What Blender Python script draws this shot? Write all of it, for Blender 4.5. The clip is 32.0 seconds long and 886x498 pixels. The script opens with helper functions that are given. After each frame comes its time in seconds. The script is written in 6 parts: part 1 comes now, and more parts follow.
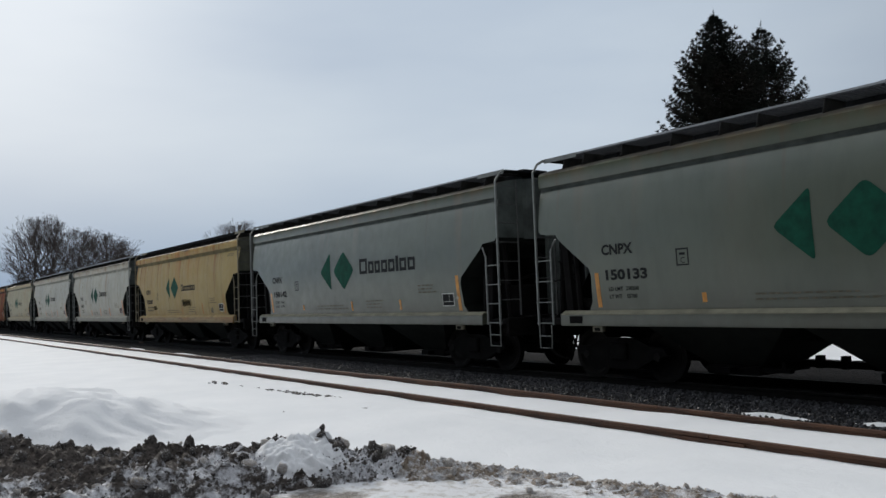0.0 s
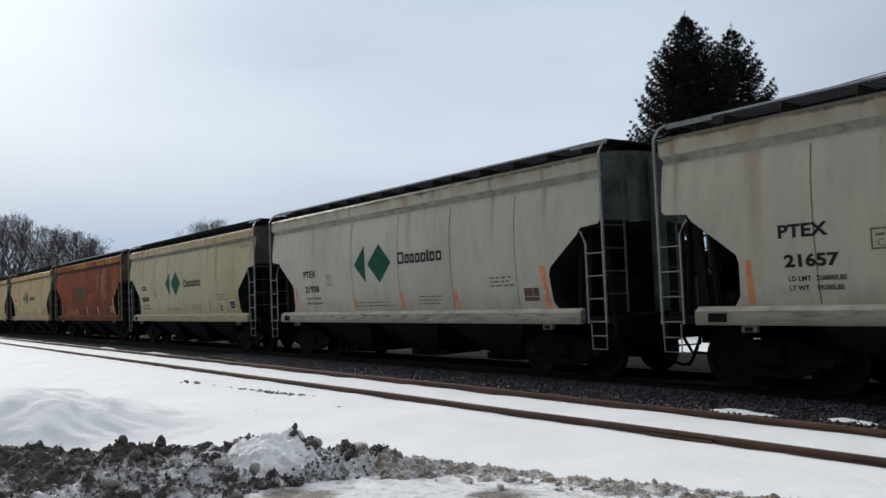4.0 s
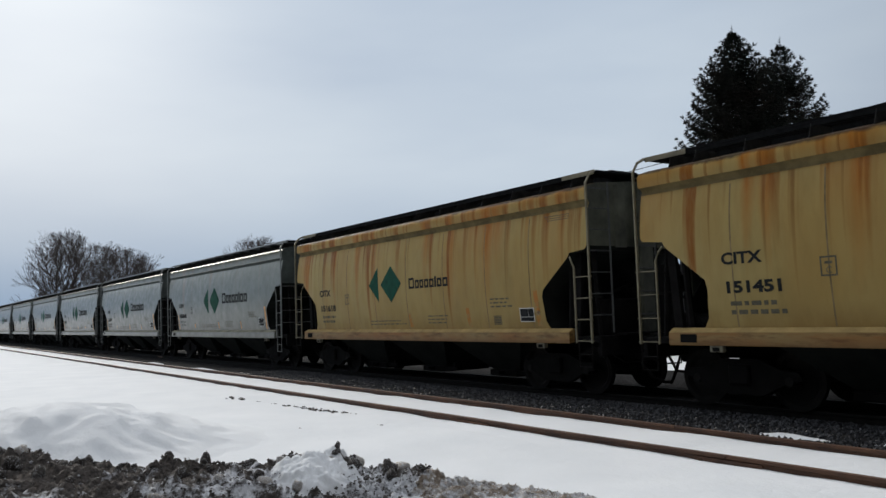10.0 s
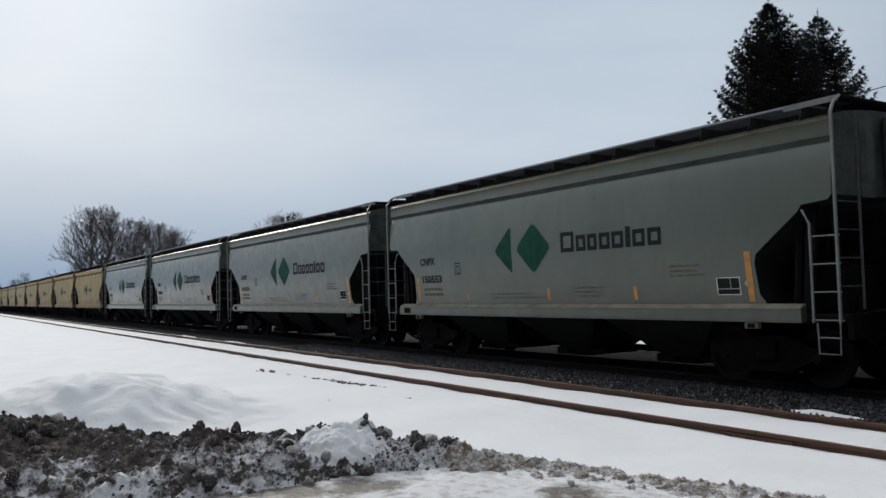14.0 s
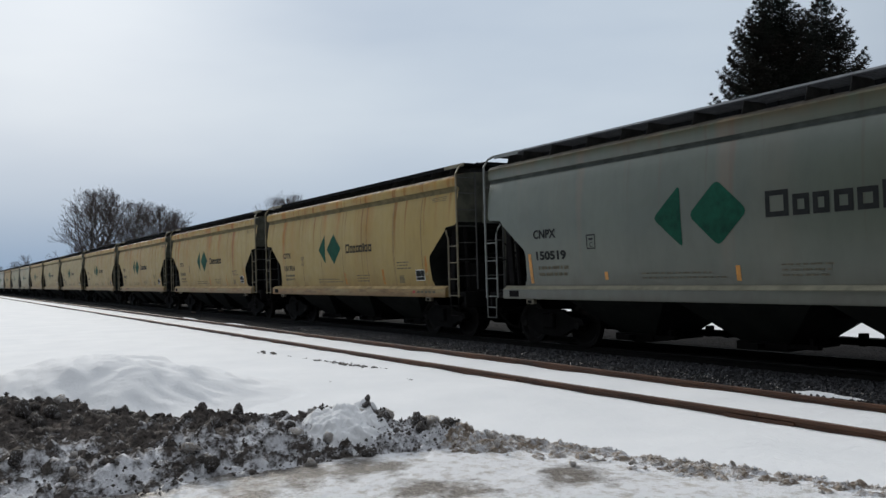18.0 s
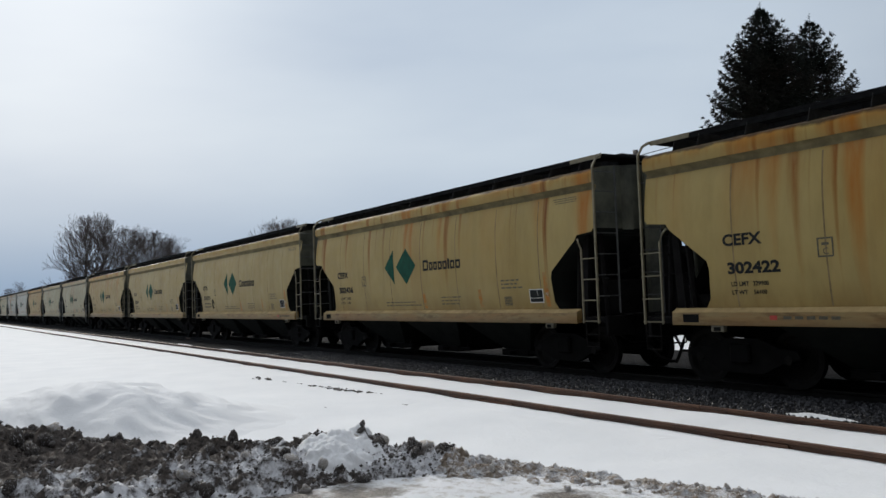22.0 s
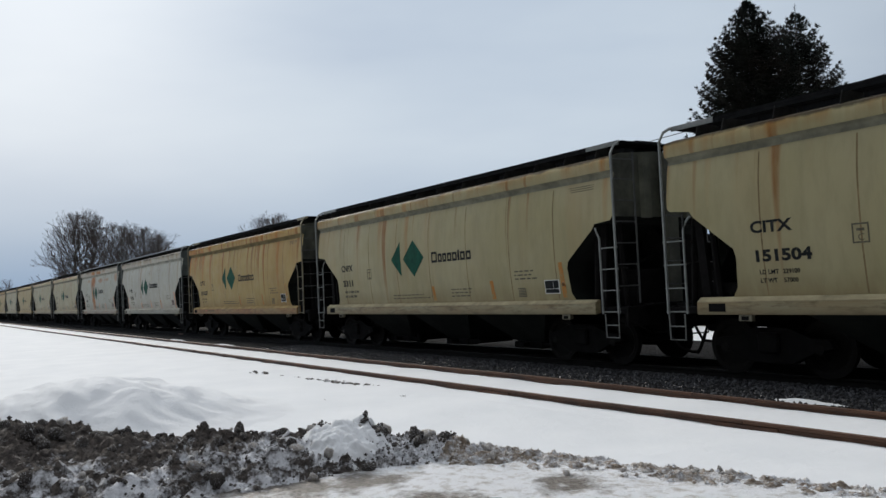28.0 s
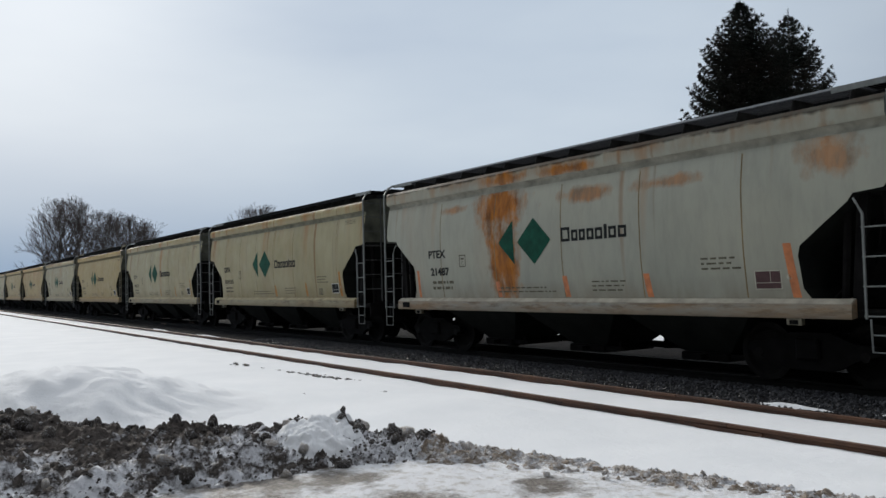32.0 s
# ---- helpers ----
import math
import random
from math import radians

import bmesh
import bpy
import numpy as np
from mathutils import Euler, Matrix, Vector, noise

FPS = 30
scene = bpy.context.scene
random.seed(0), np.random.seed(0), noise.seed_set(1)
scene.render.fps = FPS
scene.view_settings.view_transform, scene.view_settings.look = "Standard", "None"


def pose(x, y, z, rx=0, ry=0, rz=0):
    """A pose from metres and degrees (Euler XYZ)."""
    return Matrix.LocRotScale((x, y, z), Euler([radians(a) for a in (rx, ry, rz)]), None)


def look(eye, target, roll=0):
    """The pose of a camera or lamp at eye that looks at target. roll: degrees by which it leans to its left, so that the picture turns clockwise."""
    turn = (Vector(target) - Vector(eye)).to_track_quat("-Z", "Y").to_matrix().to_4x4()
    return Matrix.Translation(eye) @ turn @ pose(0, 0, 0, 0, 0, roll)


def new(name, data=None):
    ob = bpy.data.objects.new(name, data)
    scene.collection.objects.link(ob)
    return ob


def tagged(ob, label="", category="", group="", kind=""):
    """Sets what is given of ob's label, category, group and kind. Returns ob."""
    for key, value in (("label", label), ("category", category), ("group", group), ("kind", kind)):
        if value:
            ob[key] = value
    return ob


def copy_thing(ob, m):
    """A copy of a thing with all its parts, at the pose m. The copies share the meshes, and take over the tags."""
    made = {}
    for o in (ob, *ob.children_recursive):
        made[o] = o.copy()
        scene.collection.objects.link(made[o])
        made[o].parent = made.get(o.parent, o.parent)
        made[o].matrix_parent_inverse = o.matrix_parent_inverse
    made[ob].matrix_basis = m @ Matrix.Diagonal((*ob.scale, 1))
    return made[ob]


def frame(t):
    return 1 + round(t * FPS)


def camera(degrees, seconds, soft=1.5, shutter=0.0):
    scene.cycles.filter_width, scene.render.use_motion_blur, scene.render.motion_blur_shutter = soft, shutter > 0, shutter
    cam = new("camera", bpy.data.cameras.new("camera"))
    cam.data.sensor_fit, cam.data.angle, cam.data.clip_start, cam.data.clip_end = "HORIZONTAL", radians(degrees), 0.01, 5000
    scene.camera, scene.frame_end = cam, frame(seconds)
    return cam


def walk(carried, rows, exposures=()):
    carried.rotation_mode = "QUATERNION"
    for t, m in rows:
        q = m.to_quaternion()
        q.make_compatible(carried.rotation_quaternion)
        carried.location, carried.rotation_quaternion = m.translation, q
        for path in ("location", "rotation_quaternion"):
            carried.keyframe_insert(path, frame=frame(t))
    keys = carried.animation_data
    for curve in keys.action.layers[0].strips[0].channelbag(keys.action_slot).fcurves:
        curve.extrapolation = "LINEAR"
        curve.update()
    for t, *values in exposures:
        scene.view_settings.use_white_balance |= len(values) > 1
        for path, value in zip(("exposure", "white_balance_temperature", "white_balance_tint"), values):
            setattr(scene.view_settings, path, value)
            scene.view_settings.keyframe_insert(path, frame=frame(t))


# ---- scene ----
cam = camera(57.0, 32.0)
# a hand-held camera that stands still and sways: seconds, place, tilt, lean, turn
SWAY = [
    (0, -0.040, -0.006, 1.695, 93.41, 2.13, 54.61),
    (0.5, -0.059, 0.040, 1.700, 93.55, 3.18, 55.14),
    (1, -0.047, 0.041, 1.702, 93.40, 2.79, 54.01),
    (1.5, -0.019, 0.008, 1.700, 93.37, 2.90, 52.43),
    (2, -0.018, 0.006, 1.705, 92.94, 2.34, 51.91),
    (2.5, -0.045, 0.029, 1.709, 92.83, 2.94, 49.66),
    (3, -0.028, 0.010, 1.697, 92.49, 3.12, 50.11),
    (3.5, 0.002, -0.021, 1.699, 93.26, 2.18, 51.52),
    (4, 0.012, -0.016, 1.702, 93.21, 2.22, 52.83),
    (4.5, -0.042, 0.015, 1.691, 93.01, 2.04, 53.28),
    (6.5, -0.061, 0.027, 1.711, 92.92, 1.94, 52.38),
    (7, -0.073, 0.025, 1.700, 93.04, 2.25, 53.12),
    (7.5, -0.070, 0.048, 1.736, 94.17, 3.54, 54.13),
    (8, -0.054, 0.024, 1.715, 93.82, 2.88, 55.12),
    (8.5, -0.027, 0.013, 1.727, 94.70, 1.98, 55.33),
    (9, -0.002, -0.011, 1.720, 94.64, 2.66, 55.72),
    (9.5, -0.085, 0.061, 1.711, 94.37, 1.72, 55.56),
    (10, 0.003, -0.005, 1.722, 94.54, 1.85, 55.85),
    (10.5, -0.055, 0.032, 1.698, 94.18, 1.51, 55.40),
    (11, 0.004, 0.010, 1.709, 93.88, 1.45, 55.34),
    (11.5, -0.008, 0.010, 1.702, 93.73, 1.16, 55.32),
    (12, 0.006, 0.005, 1.708, 93.60, 1.13, 55.40),
    (12.5, 0.001, 0.005, 1.709, 93.72, 0.98, 55.37),
    (13, -0.041, 0.037, 1.699, 93.17, 0.96, 56.31),
    (13.5, 0.017, -0.014, 1.700, 93.69, 1.68, 55.83),
    (14, -0.017, 0.016, 1.690, 92.93, 1.52, 57.86),
    (14.5, -0.001, 0.005, 1.674, 92.78, 1.62, 58.42),
    (16.5, -0.006, 0.012, 1.675, 91.62, 2.28, 57.53),
    (17, -0.040, 0.023, 1.696, 91.73, 1.94, 57.64),
    (17.5, -0.036, 0.017, 1.697, 91.98, 1.81, 57.67),
    (18, -0.040, 0.015, 1.689, 91.67, 1.57, 57.88),
    (18.5, -0.036, 0.021, 1.696, 91.88, 1.21, 58.02),
    (19, -0.016, 0.015, 1.693, 92.10, 1.50, 58.20),
    (19.5, 0.000, -0.004, 1.689, 92.65, 1.60, 58.08),
    (20, -0.025, 0.008, 1.693, 92.60, 1.45, 58.28),
    (20.5, 0.007, -0.003, 1.699, 92.21, 1.55, 57.94),
    (21, 0.009, -0.002, 1.690, 93.32, 1.47, 57.66),
    (21.5, 0.012, -0.010, 1.687, 93.40, 1.69, 57.68),
    (22, 0.018, -0.003, 1.699, 93.33, 1.98, 57.56),
    (22.5, -0.008, 0.014, 1.685, 93.41, 1.74, 57.73),
    (23, 0.003, 0.008, 1.690, 93.30, 1.84, 57.39),
    (23.5, 0.032, -0.010, 1.701, 93.44, 1.85, 57.37),
    (24, 0.031, -0.015, 1.692, 93.72, 1.31, 57.54),
    (24.5, 0.000, -0.023, 1.679, 93.86, 1.01, 57.57),
    (25, 0.049, -0.031, 1.686, 93.99, 1.50, 57.92),
    (25.5, 0.068, -0.032, 1.690, 94.01, 1.99, 57.30),
    (27.5, 0.121, -0.179, 1.697, 92.14, 2.43, 55.65),
    (28, 0.153, -0.216, 1.705, 92.79, 2.63, 56.84),
    (28.5, 0.052, -0.074, 1.694, 93.52, 2.34, 57.14),
    (29, 0.088, -0.106, 1.709, 93.92, 2.40, 56.50),
    (29.5, 0.095, -0.107, 1.696, 94.15, 2.17, 56.28),
    (30, 0.078, -0.109, 1.736, 94.12, 5.24, 58.11),
    (30.5, 0.063, -0.083, 1.715, 94.06, 3.44, 56.57),
    (31, 0.031, -0.093, 1.712, 94.21, 2.55, 56.62),
    (31.5, 0.019, -0.088, 1.693, 93.17, 2.08, 55.70),
    (32, 0.007, -0.057, 1.690, 92.47, 1.32, 55.96),
]
walk(cam, [(t, pose(x, y, z, rx, ry, rz)) for t, x, y, z, rx, ry, rz in SWAY], exposures=[(0, -0.06), (2, 0.0), (4, 0.16), (7, 0.17), (9, 0.0), (13, -0.04), (17, -0.03), (25, 0.02), (32, 0.0)])

# ---------------------------------------------------------------- sky and sun
SUN_AZ, SUN_EL = 84.0, 22.0        # degrees to the left of +y, and up
sun_dir = Vector((-math.sin(radians(SUN_AZ)) * math.cos(radians(SUN_EL)), math.cos(radians(SUN_AZ)) * math.cos(radians(SUN_EL)), math.sin(radians(SUN_EL))))


def build_sky():
    world = bpy.data.worlds.new("winter_sky")
    scene.world = world
    world.use_nodes = True
    nt = world.node_tree
    nt.nodes.clear()
    n = nt.nodes.new
    out, bg = n("ShaderNodeOutputWorld"), n("ShaderNodeBackground")
    sky = n("ShaderNodeTexSky")
    sky.sky_type, sky.sun_disc = "NISHITA", False
    sky.sun_elevation, sky.sun_rotation = radians(SUN_EL), radians(-SUN_AZ)
    sky.air_density, sky.dust_density = 1.4, 2.5
    dim = n("ShaderNodeVectorMath")
    dim.operation = "SCALE"
    dim.inputs[3].default_value = 0.0025
    nt.links.new(sky.outputs[0], dim.inputs[0])
    co = n("ShaderNodeTexCoord")
    # thin cloud veil, streaked along the horizon
    mp = n("ShaderNodeMapping")
    mp.inputs["Scale"].default_value = (1.2, 1.2, 4.5)
    nt.links.new(co.outputs["Generated"], mp.inputs[0])
    nz = n("ShaderNodeTexNoise")
    nz.inputs["Scale"].default_value, nz.inputs["Detail"].default_value, nz.inputs["Roughness"].default_value = 1.5, 4, 0.5
    nt.links.new(mp.outputs[0], nz.inputs[0])
    veil = n("ShaderNodeValToRGB")
    veil.color_ramp.elements[0].position, veil.color_ramp.elements[0].color = 0.30, (0.445, 0.53, 0.645, 1)
    veil.color_ramp.elements[1].position, veil.color_ramp.elements[1].color = 0.72, (0.57, 0.65, 0.735, 1)
    nt.links.new(nz.outputs[0], veil.inputs[0])
    # a clouded sky is brighter overhead
    sep = n("ShaderNodeSeparateXYZ")
    nt.links.new(co.outputs["Generated"], sep.inputs[0])
    up = n("ShaderNodeMapRange")
    up.interpolation_type = "SMOOTHSTEP"
    up.inputs[1].default_value, up.inputs[2].default_value = 0.33, 0.95
    up.inputs[3].default_value, up.inputs[4].default_value = 0.0, ZENITH
    nt.links.new(sep.outputs[2], up.inputs[0])
    high = n("ShaderNodeVectorMath")
    high.operation = "SCALE"
    high.inputs[0].default_value = (1.0, 1.0, 1.0)
    nt.links.new(up.outputs[0], high.inputs[3])
    # added dimming away from the sun, mostly unseen, that keeps the train's side dark
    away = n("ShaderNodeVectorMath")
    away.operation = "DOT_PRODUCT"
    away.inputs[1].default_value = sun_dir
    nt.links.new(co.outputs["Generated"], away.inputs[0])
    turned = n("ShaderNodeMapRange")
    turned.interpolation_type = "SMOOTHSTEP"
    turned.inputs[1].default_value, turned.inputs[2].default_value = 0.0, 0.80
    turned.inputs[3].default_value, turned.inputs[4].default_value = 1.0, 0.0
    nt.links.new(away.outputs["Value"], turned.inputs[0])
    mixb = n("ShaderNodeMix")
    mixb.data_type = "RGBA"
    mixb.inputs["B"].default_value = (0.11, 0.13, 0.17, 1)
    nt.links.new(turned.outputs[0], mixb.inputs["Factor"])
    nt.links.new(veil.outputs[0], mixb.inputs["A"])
    # the veiled sun's glow
    dot = n("ShaderNodeVectorMath")
    dot.operation = "DOT_PRODUCT"
    dot.inputs[1].default_value = sun_dir
    nt.links.new(co.outputs["Generated"], dot.inputs[0])
    glows = []
    for power, amount in ((6.0, 0.05), (42.0, 0.17)):
        cl = n("ShaderNodeMath")
        cl.operation = "MAXIMUM"
        cl.inputs[1].default_value = 0.0
        nt.links.new(dot.outputs["Value"], cl.inputs[0])
        pw = n("ShaderNodeMath")
        pw.operation = "POWER"
        pw.inputs[1].default_value = power
        nt.links.new(cl.outputs[0], pw.inputs[0])
        ml = n("ShaderNodeMath")
        ml.operation = "MULTIPLY"
        ml.inputs[1].default_value = amount
        nt.links.new(pw.outputs[0], ml.inputs[0])
        glows.append(ml)
    sm = n("ShaderNodeMath")
    nt.links.new(glows[0].outputs[0], sm.inputs[0])
    nt.links.new(glows[1].outputs[0], sm.inputs[1])
    warm = n("ShaderNodeVectorMath")
    warm.operation = "SCALE"
    warm.inputs[0].default_value = (1.0, 0.99, 0.96)
    nt.links.new(sm.outputs[0], warm.inputs[3])
    total = mixb.outputs["Result"]
    for extra in (warm, dim, high):
        add = n("ShaderNodeVectorMath")
        nt.links.new(total, add.inputs[0])
        nt.links.new(extra.outputs[0], add.inputs[1])
        total = add.outputs[0]
    # bluer, duller air low over the horizon
    low = n("ShaderNodeMapRange")
    low.interpolation_type = "SMOOTHSTEP"
    low.inputs[1].default_value, low.inputs[2].default_value = -0.02, 0.19
    low.inputs[3].default_value, low.inputs[4].default_value = 0.90, 0.0
    nt.links.new(sep.outputs[2], low.inputs[0])
    mixl = n("ShaderNodeMix")
    mixl.data_type = "RGBA"
    mixl.inputs["B"].default_value = (0.235, 0.345, 0.50, 1)
    nt.links.new(low.outputs[0], mixl.inputs["Factor"])
    nt.links.new(total, mixl.inputs["A"])
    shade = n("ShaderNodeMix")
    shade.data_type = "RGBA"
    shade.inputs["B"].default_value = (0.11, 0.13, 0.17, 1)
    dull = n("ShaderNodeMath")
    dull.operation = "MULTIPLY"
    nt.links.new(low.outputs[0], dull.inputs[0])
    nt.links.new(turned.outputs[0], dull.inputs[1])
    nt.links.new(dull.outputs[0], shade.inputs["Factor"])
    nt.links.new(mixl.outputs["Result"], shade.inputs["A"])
    nt.links.new(shade.outputs["Result"], bg.inputs[0])
    bg.inputs[1].default_value = SKY_POWER
    nt.links.new(bg.outputs[0], out.inputs[0])


SKY_POWER, ZENITH = 1.0, 0.60
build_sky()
sun = new("sun", bpy.data.lights.new("sun", "SUN"))
sun.data.energy, sun.data.angle, sun.data.color = 2.3, radians(11), (1.0, 0.95, 0.87)
sun.matrix_world = look(sun_dir * 200, (0, 0, 0))


# ---------------------------------------------------------------- materials
class Mat:
    """A node material under construction."""

    def __init__(self, name, rough=0.6, metal=0.0, spec=0.5):
        self.mat = bpy.data.materials.new(name)
        self.mat.use_nodes = True
        self.nt = self.mat.node_tree
        self.b = self.nt.nodes["Principled BSDF"]
        self.b.inputs["Roughness"].default_value = rough
        self.b.inputs["Metallic"].default_value = metal
        self.b.inputs["Specular IOR Level"].default_value = spec
        self.co = self.nt.nodes.new("ShaderNodeTexCoord").outputs["Object"]

    def link(self, a, b):
        self.nt.links.new(a, b)

    def shifted(self, scale=(1, 1, 1), amount=40.0):
        """Object space, moved by a chance amount for each object."""
        info = self.nt.nodes.new("ShaderNodeObjectInfo")
        mu = self.nt.nodes.new("ShaderNodeVectorMath")
        mu.operation = "SCALE"
        mu.inputs[0].default_value = (amount, amount * 0.7, amount * 0.3)
        self.link(info.outputs["Random"], mu.inputs[3])
        ad = self.nt.nodes.new("ShaderNodeVectorMath")
        self.link(self.co, ad.inputs[0])
        self.link(mu.outputs[0], ad.inputs[1])
        mp = self.nt.nodes.new("ShaderNodeMapping")
        mp.inputs["Scale"].default_value = scale
        self.link(ad.outputs[0], mp.inputs[0])
        return mp.outputs[0]

    def noise(self, scale, detail=4, rough=0.55, at=None):
        n = self.nt.nodes.new("ShaderNodeTexNoise")
        n.inputs["Scale"].default_value, n.inputs["Detail"].default_value, n.inputs["Roughness"].default_value = scale, detail, rough
        self.link(at or self.co, n.inputs[0])
        return n.outputs[0]

    def cells(self, scale, at=None):
        n = self.nt.nodes.new("ShaderNodeTexVoronoi")
        n.inputs["Scale"].default_value = scale
        self.link(at or self.co, n.inputs[0])
        return n.outputs

    def remap(self, value, a, b, c=0.0, d=1.0):
        n = self.nt.nodes.new("ShaderNodeMapRange")
        for k, v in zip((1, 2, 3, 4), (a, b, c, d)):
            n.inputs[k].default_value = v
        self.link(value, n.inputs[0])
        return n.outputs[0]

    def math(self, op, a, b):
        n = self.nt.nodes.new("ShaderNodeMath")
        n.operation = op
        n.use_clamp = False
        for k, v in ((0, a), (1, b)):
            if isinstance(v, (int, float)):
                n.inputs[k].default_value = v
            else:
                self.link(v, n.inputs[k])
        return n.outputs[0]

    def mix(self, f, a, b):
        n = self.nt.nodes.new("ShaderNodeMix")
        n.data_type = "RGBA"
        for key, v in (("Factor", f), ("A", a), ("B", b)):
            if isinstance(v, (int, float)):
                n.inputs[key].default_value = v
            elif isinstance(v, tuple):
                n.inputs[key].default_value = (*v, 1)
            else:
                self.link(v, n.inputs[key])
        return n.outputs["Result"]

    def axis(self, k):
        n = self.nt.nodes.new("ShaderNodeSeparateXYZ")
        self.link(self.co, n.inputs[0])
        return n.outputs[k]

    def random(self):
        return self.nt.nodes.new("ShaderNodeObjectInfo").outputs["Random"]

    def island(self):
        return self.nt.nodes.new("ShaderNodeNewGeometry").outputs["Random Per Island"]

    def color(self, v):
        if isinstance(v, tuple):
            self.b.inputs["Base Color"].default_value = (*v, 1)
        else:
            self.link(v, self.b.inputs["Base Color"])
        return self

    def rough(self, v):
        self.link(v, self.b.inputs["Roughness"])
        return self

    def bump(self, h, strength=0.3, dist=0.02):
        n = self.nt.nodes.new("ShaderNodeBump")
        n.inputs["Strength"].default_value, n.inputs["Distance"].default_value = strength, dist
        self.link(h, n.inputs["Height"])
        self.link(n.outputs[0], self.b.inputs["Normal"])
        return self


STAIN = ((-1.85, 3.40, 0.95, 0.50, 1.0), (-1.75, 2.45, 0.62, 1.1, 0.95), (-1.5, 1.75, 0.36, 0.6, 0.85), (0.9, 3.42, 0.8, 0.16, 0.7), (0.45, 3.98, 0.8, 0.13, 0.9), (-1.6, 4.0, 0.95, 0.15, 0.85),
         (2.9, 3.42, 0.8, 0.12, 0.6), (6.0, 3.5, 0.5, 0.35, 0.6), (-3.7, 3.5, 0.5, 0.10, 0.6), (-1.6, 1.2, 0.9, 0.12, 0.7))
TAN = ((3.7, 3.0, 0.55, 0.8, 0.7), (4.6, 4.0, 2.4, 0.19, 0.9), (-0.5, 4.02, 2.2, 0.14, 0.7), (5.6, 2.4, 0.5, 1.0, 0.5), (2.6, 3.1, 0.35, 0.5, 0.45), (-3.0, 1.5, 1.6, 0.16, 0.5))


def car_paint(name, base, alt, rust, rust_amount, streak_edge, gloss, patches=0.0, grime=0.35, coat=0.0, blooms=(), bloom=(0.42, 0.135, 0.002), spec=0.25):
    """Weathered car paint: two paint tones, run-down streaks, patches of rust, road grime."""
    m = Mat(name, gloss, 0.0, 0.5 if coat > 0.5 else spec)
    base, alt = tuple(c * (1.0 if coat > 0.5 else 1.02) for c in base), tuple(c * (1.0 if coat > 0.5 else 1.02) for c in alt)
    tone = m.remap(m.noise(0.45, 3, 0.5, m.shifted()), 0.35, 0.68)
    col = m.mix(tone, base, alt)
    # soot and scuffs, fine and broad
    soot = m.remap(m.noise(5.0, 6, 0.65, m.shifted((1, 1, 0.25))), 0.45, 0.85, 0.0, grime)
    col = m.mix(soot, col, tuple(c * 0.45 for c in base))
    smear = m.remap(m.noise(0.9, 5, 0.6, m.shifted((1, 1, 0.35), 17.0)), 0.46, 0.74, 0.0, grime)
    col = m.mix(smear, col, tuple(c * 0.62 for c in base))
    height = m.remap(m.axis(2), 1.3, 4.0, 0.40, 1.0)
    # broad faint washes of rust
    wide = m.remap(m.noise(0.8, 4, 0.55, m.shifted((1, 0.3, 0.08))), streak_edge, streak_edge + 0.22)
    worn = m.math("MULTIPLY", wide, m.remap(m.noise(2.6, 6, 0.7, m.shifted((1, 1, 0.4), 11.0)), 0.25, 0.6, 0.5, 1.0))
    col = m.mix(m.math("MULTIPLY", m.math("MULTIPLY", worn, height), 0.32 * rust_amount), col, rust)
    # runs that begin at the roof edge and end at uneven heights: along, chance, width, edge, strength
    for scale, chance, rise, soft, much, tint in ((1.1, 61.0, 0.075, 0.085, 0.9, 0.95), (2.5, 19.0, 0.098, 0.06, 0.95, 0.60), (6.0, 29.0, 0.15, 0.045, 0.6, 0.40)):
        foot = m.remap(m.noise(scale * 1.6, 1, 0.5, m.shifted((1, 0.0, 0.0), chance * 0.7)), 0.36, 0.64, 3.75, 0.9)
        reach = m.math("MINIMUM", m.math("MAXIMUM", m.math("DIVIDE", m.math("SUBTRACT", m.axis(2), foot), 1.6), 0.0), 1.0)
        # the run thins as it goes down, and wavers a little
        at = m.math("ADD", m.noise(scale, 1, 0.5, m.shifted((1, 0.0, 0.012), chance)), m.remap(m.axis(2), 1.3, 4.1, -0.03, 0.02))
        run = m.math("MULTIPLY", m.remap(at, streak_edge + rise, streak_edge + rise + soft), reach)
        grain = m.remap(m.noise(11.0, 4, 0.6, m.shifted((1, 1, 0.10), 5.0)), 0.30, 0.65, 0.6, 1.0)
        col = m.mix(m.math("MULTIPLY", m.math("MULTIPLY", run, grain), much * rust_amount), col, tuple(c * tint for c in rust))
    # grime along the foot of the side and under the roof edge
    low = m.math("MULTIPLY", m.remap(m.axis(2), 1.30, 1.75, 1.0, 0.0), m.remap(m.noise(2.2, 5, 0.65, m.shifted((1, 1, 0.5), 13.0)), 0.3, 0.62, 0.15, 0.75))
    col = m.mix(low, col, tuple(0.45 * a + 0.15 * b for a, b in zip(base, rust)))
    top = m.math("MULTIPLY", m.remap(m.axis(2), 3.85, 4.10), m.remap(m.noise(1.9, 5, 0.65, m.shifted((1, 0.3, 0.4), 71.0)), 0.40, 0.62, 0.0, 0.7))
    col = m.mix(top, col, tuple(0.5 * a + 0.3 * b for a, b in zip(rust, base)))
    # dark along the top of the roof edge, with a ragged lower limit
    edge_dark = m.math("ADD", m.math("MULTIPLY", m.math("ADD", m.axis(2), -4.09), 5.0), m.math("ADD", m.noise(1.6, 5, 0.65, m.shifted((1, 1, 0.6), 83.0)), -0.5))
    col = m.mix(m.remap(edge_dark, 0.05, 0.30, 0.0, 0.85), col, (0.028, 0.023, 0.019))
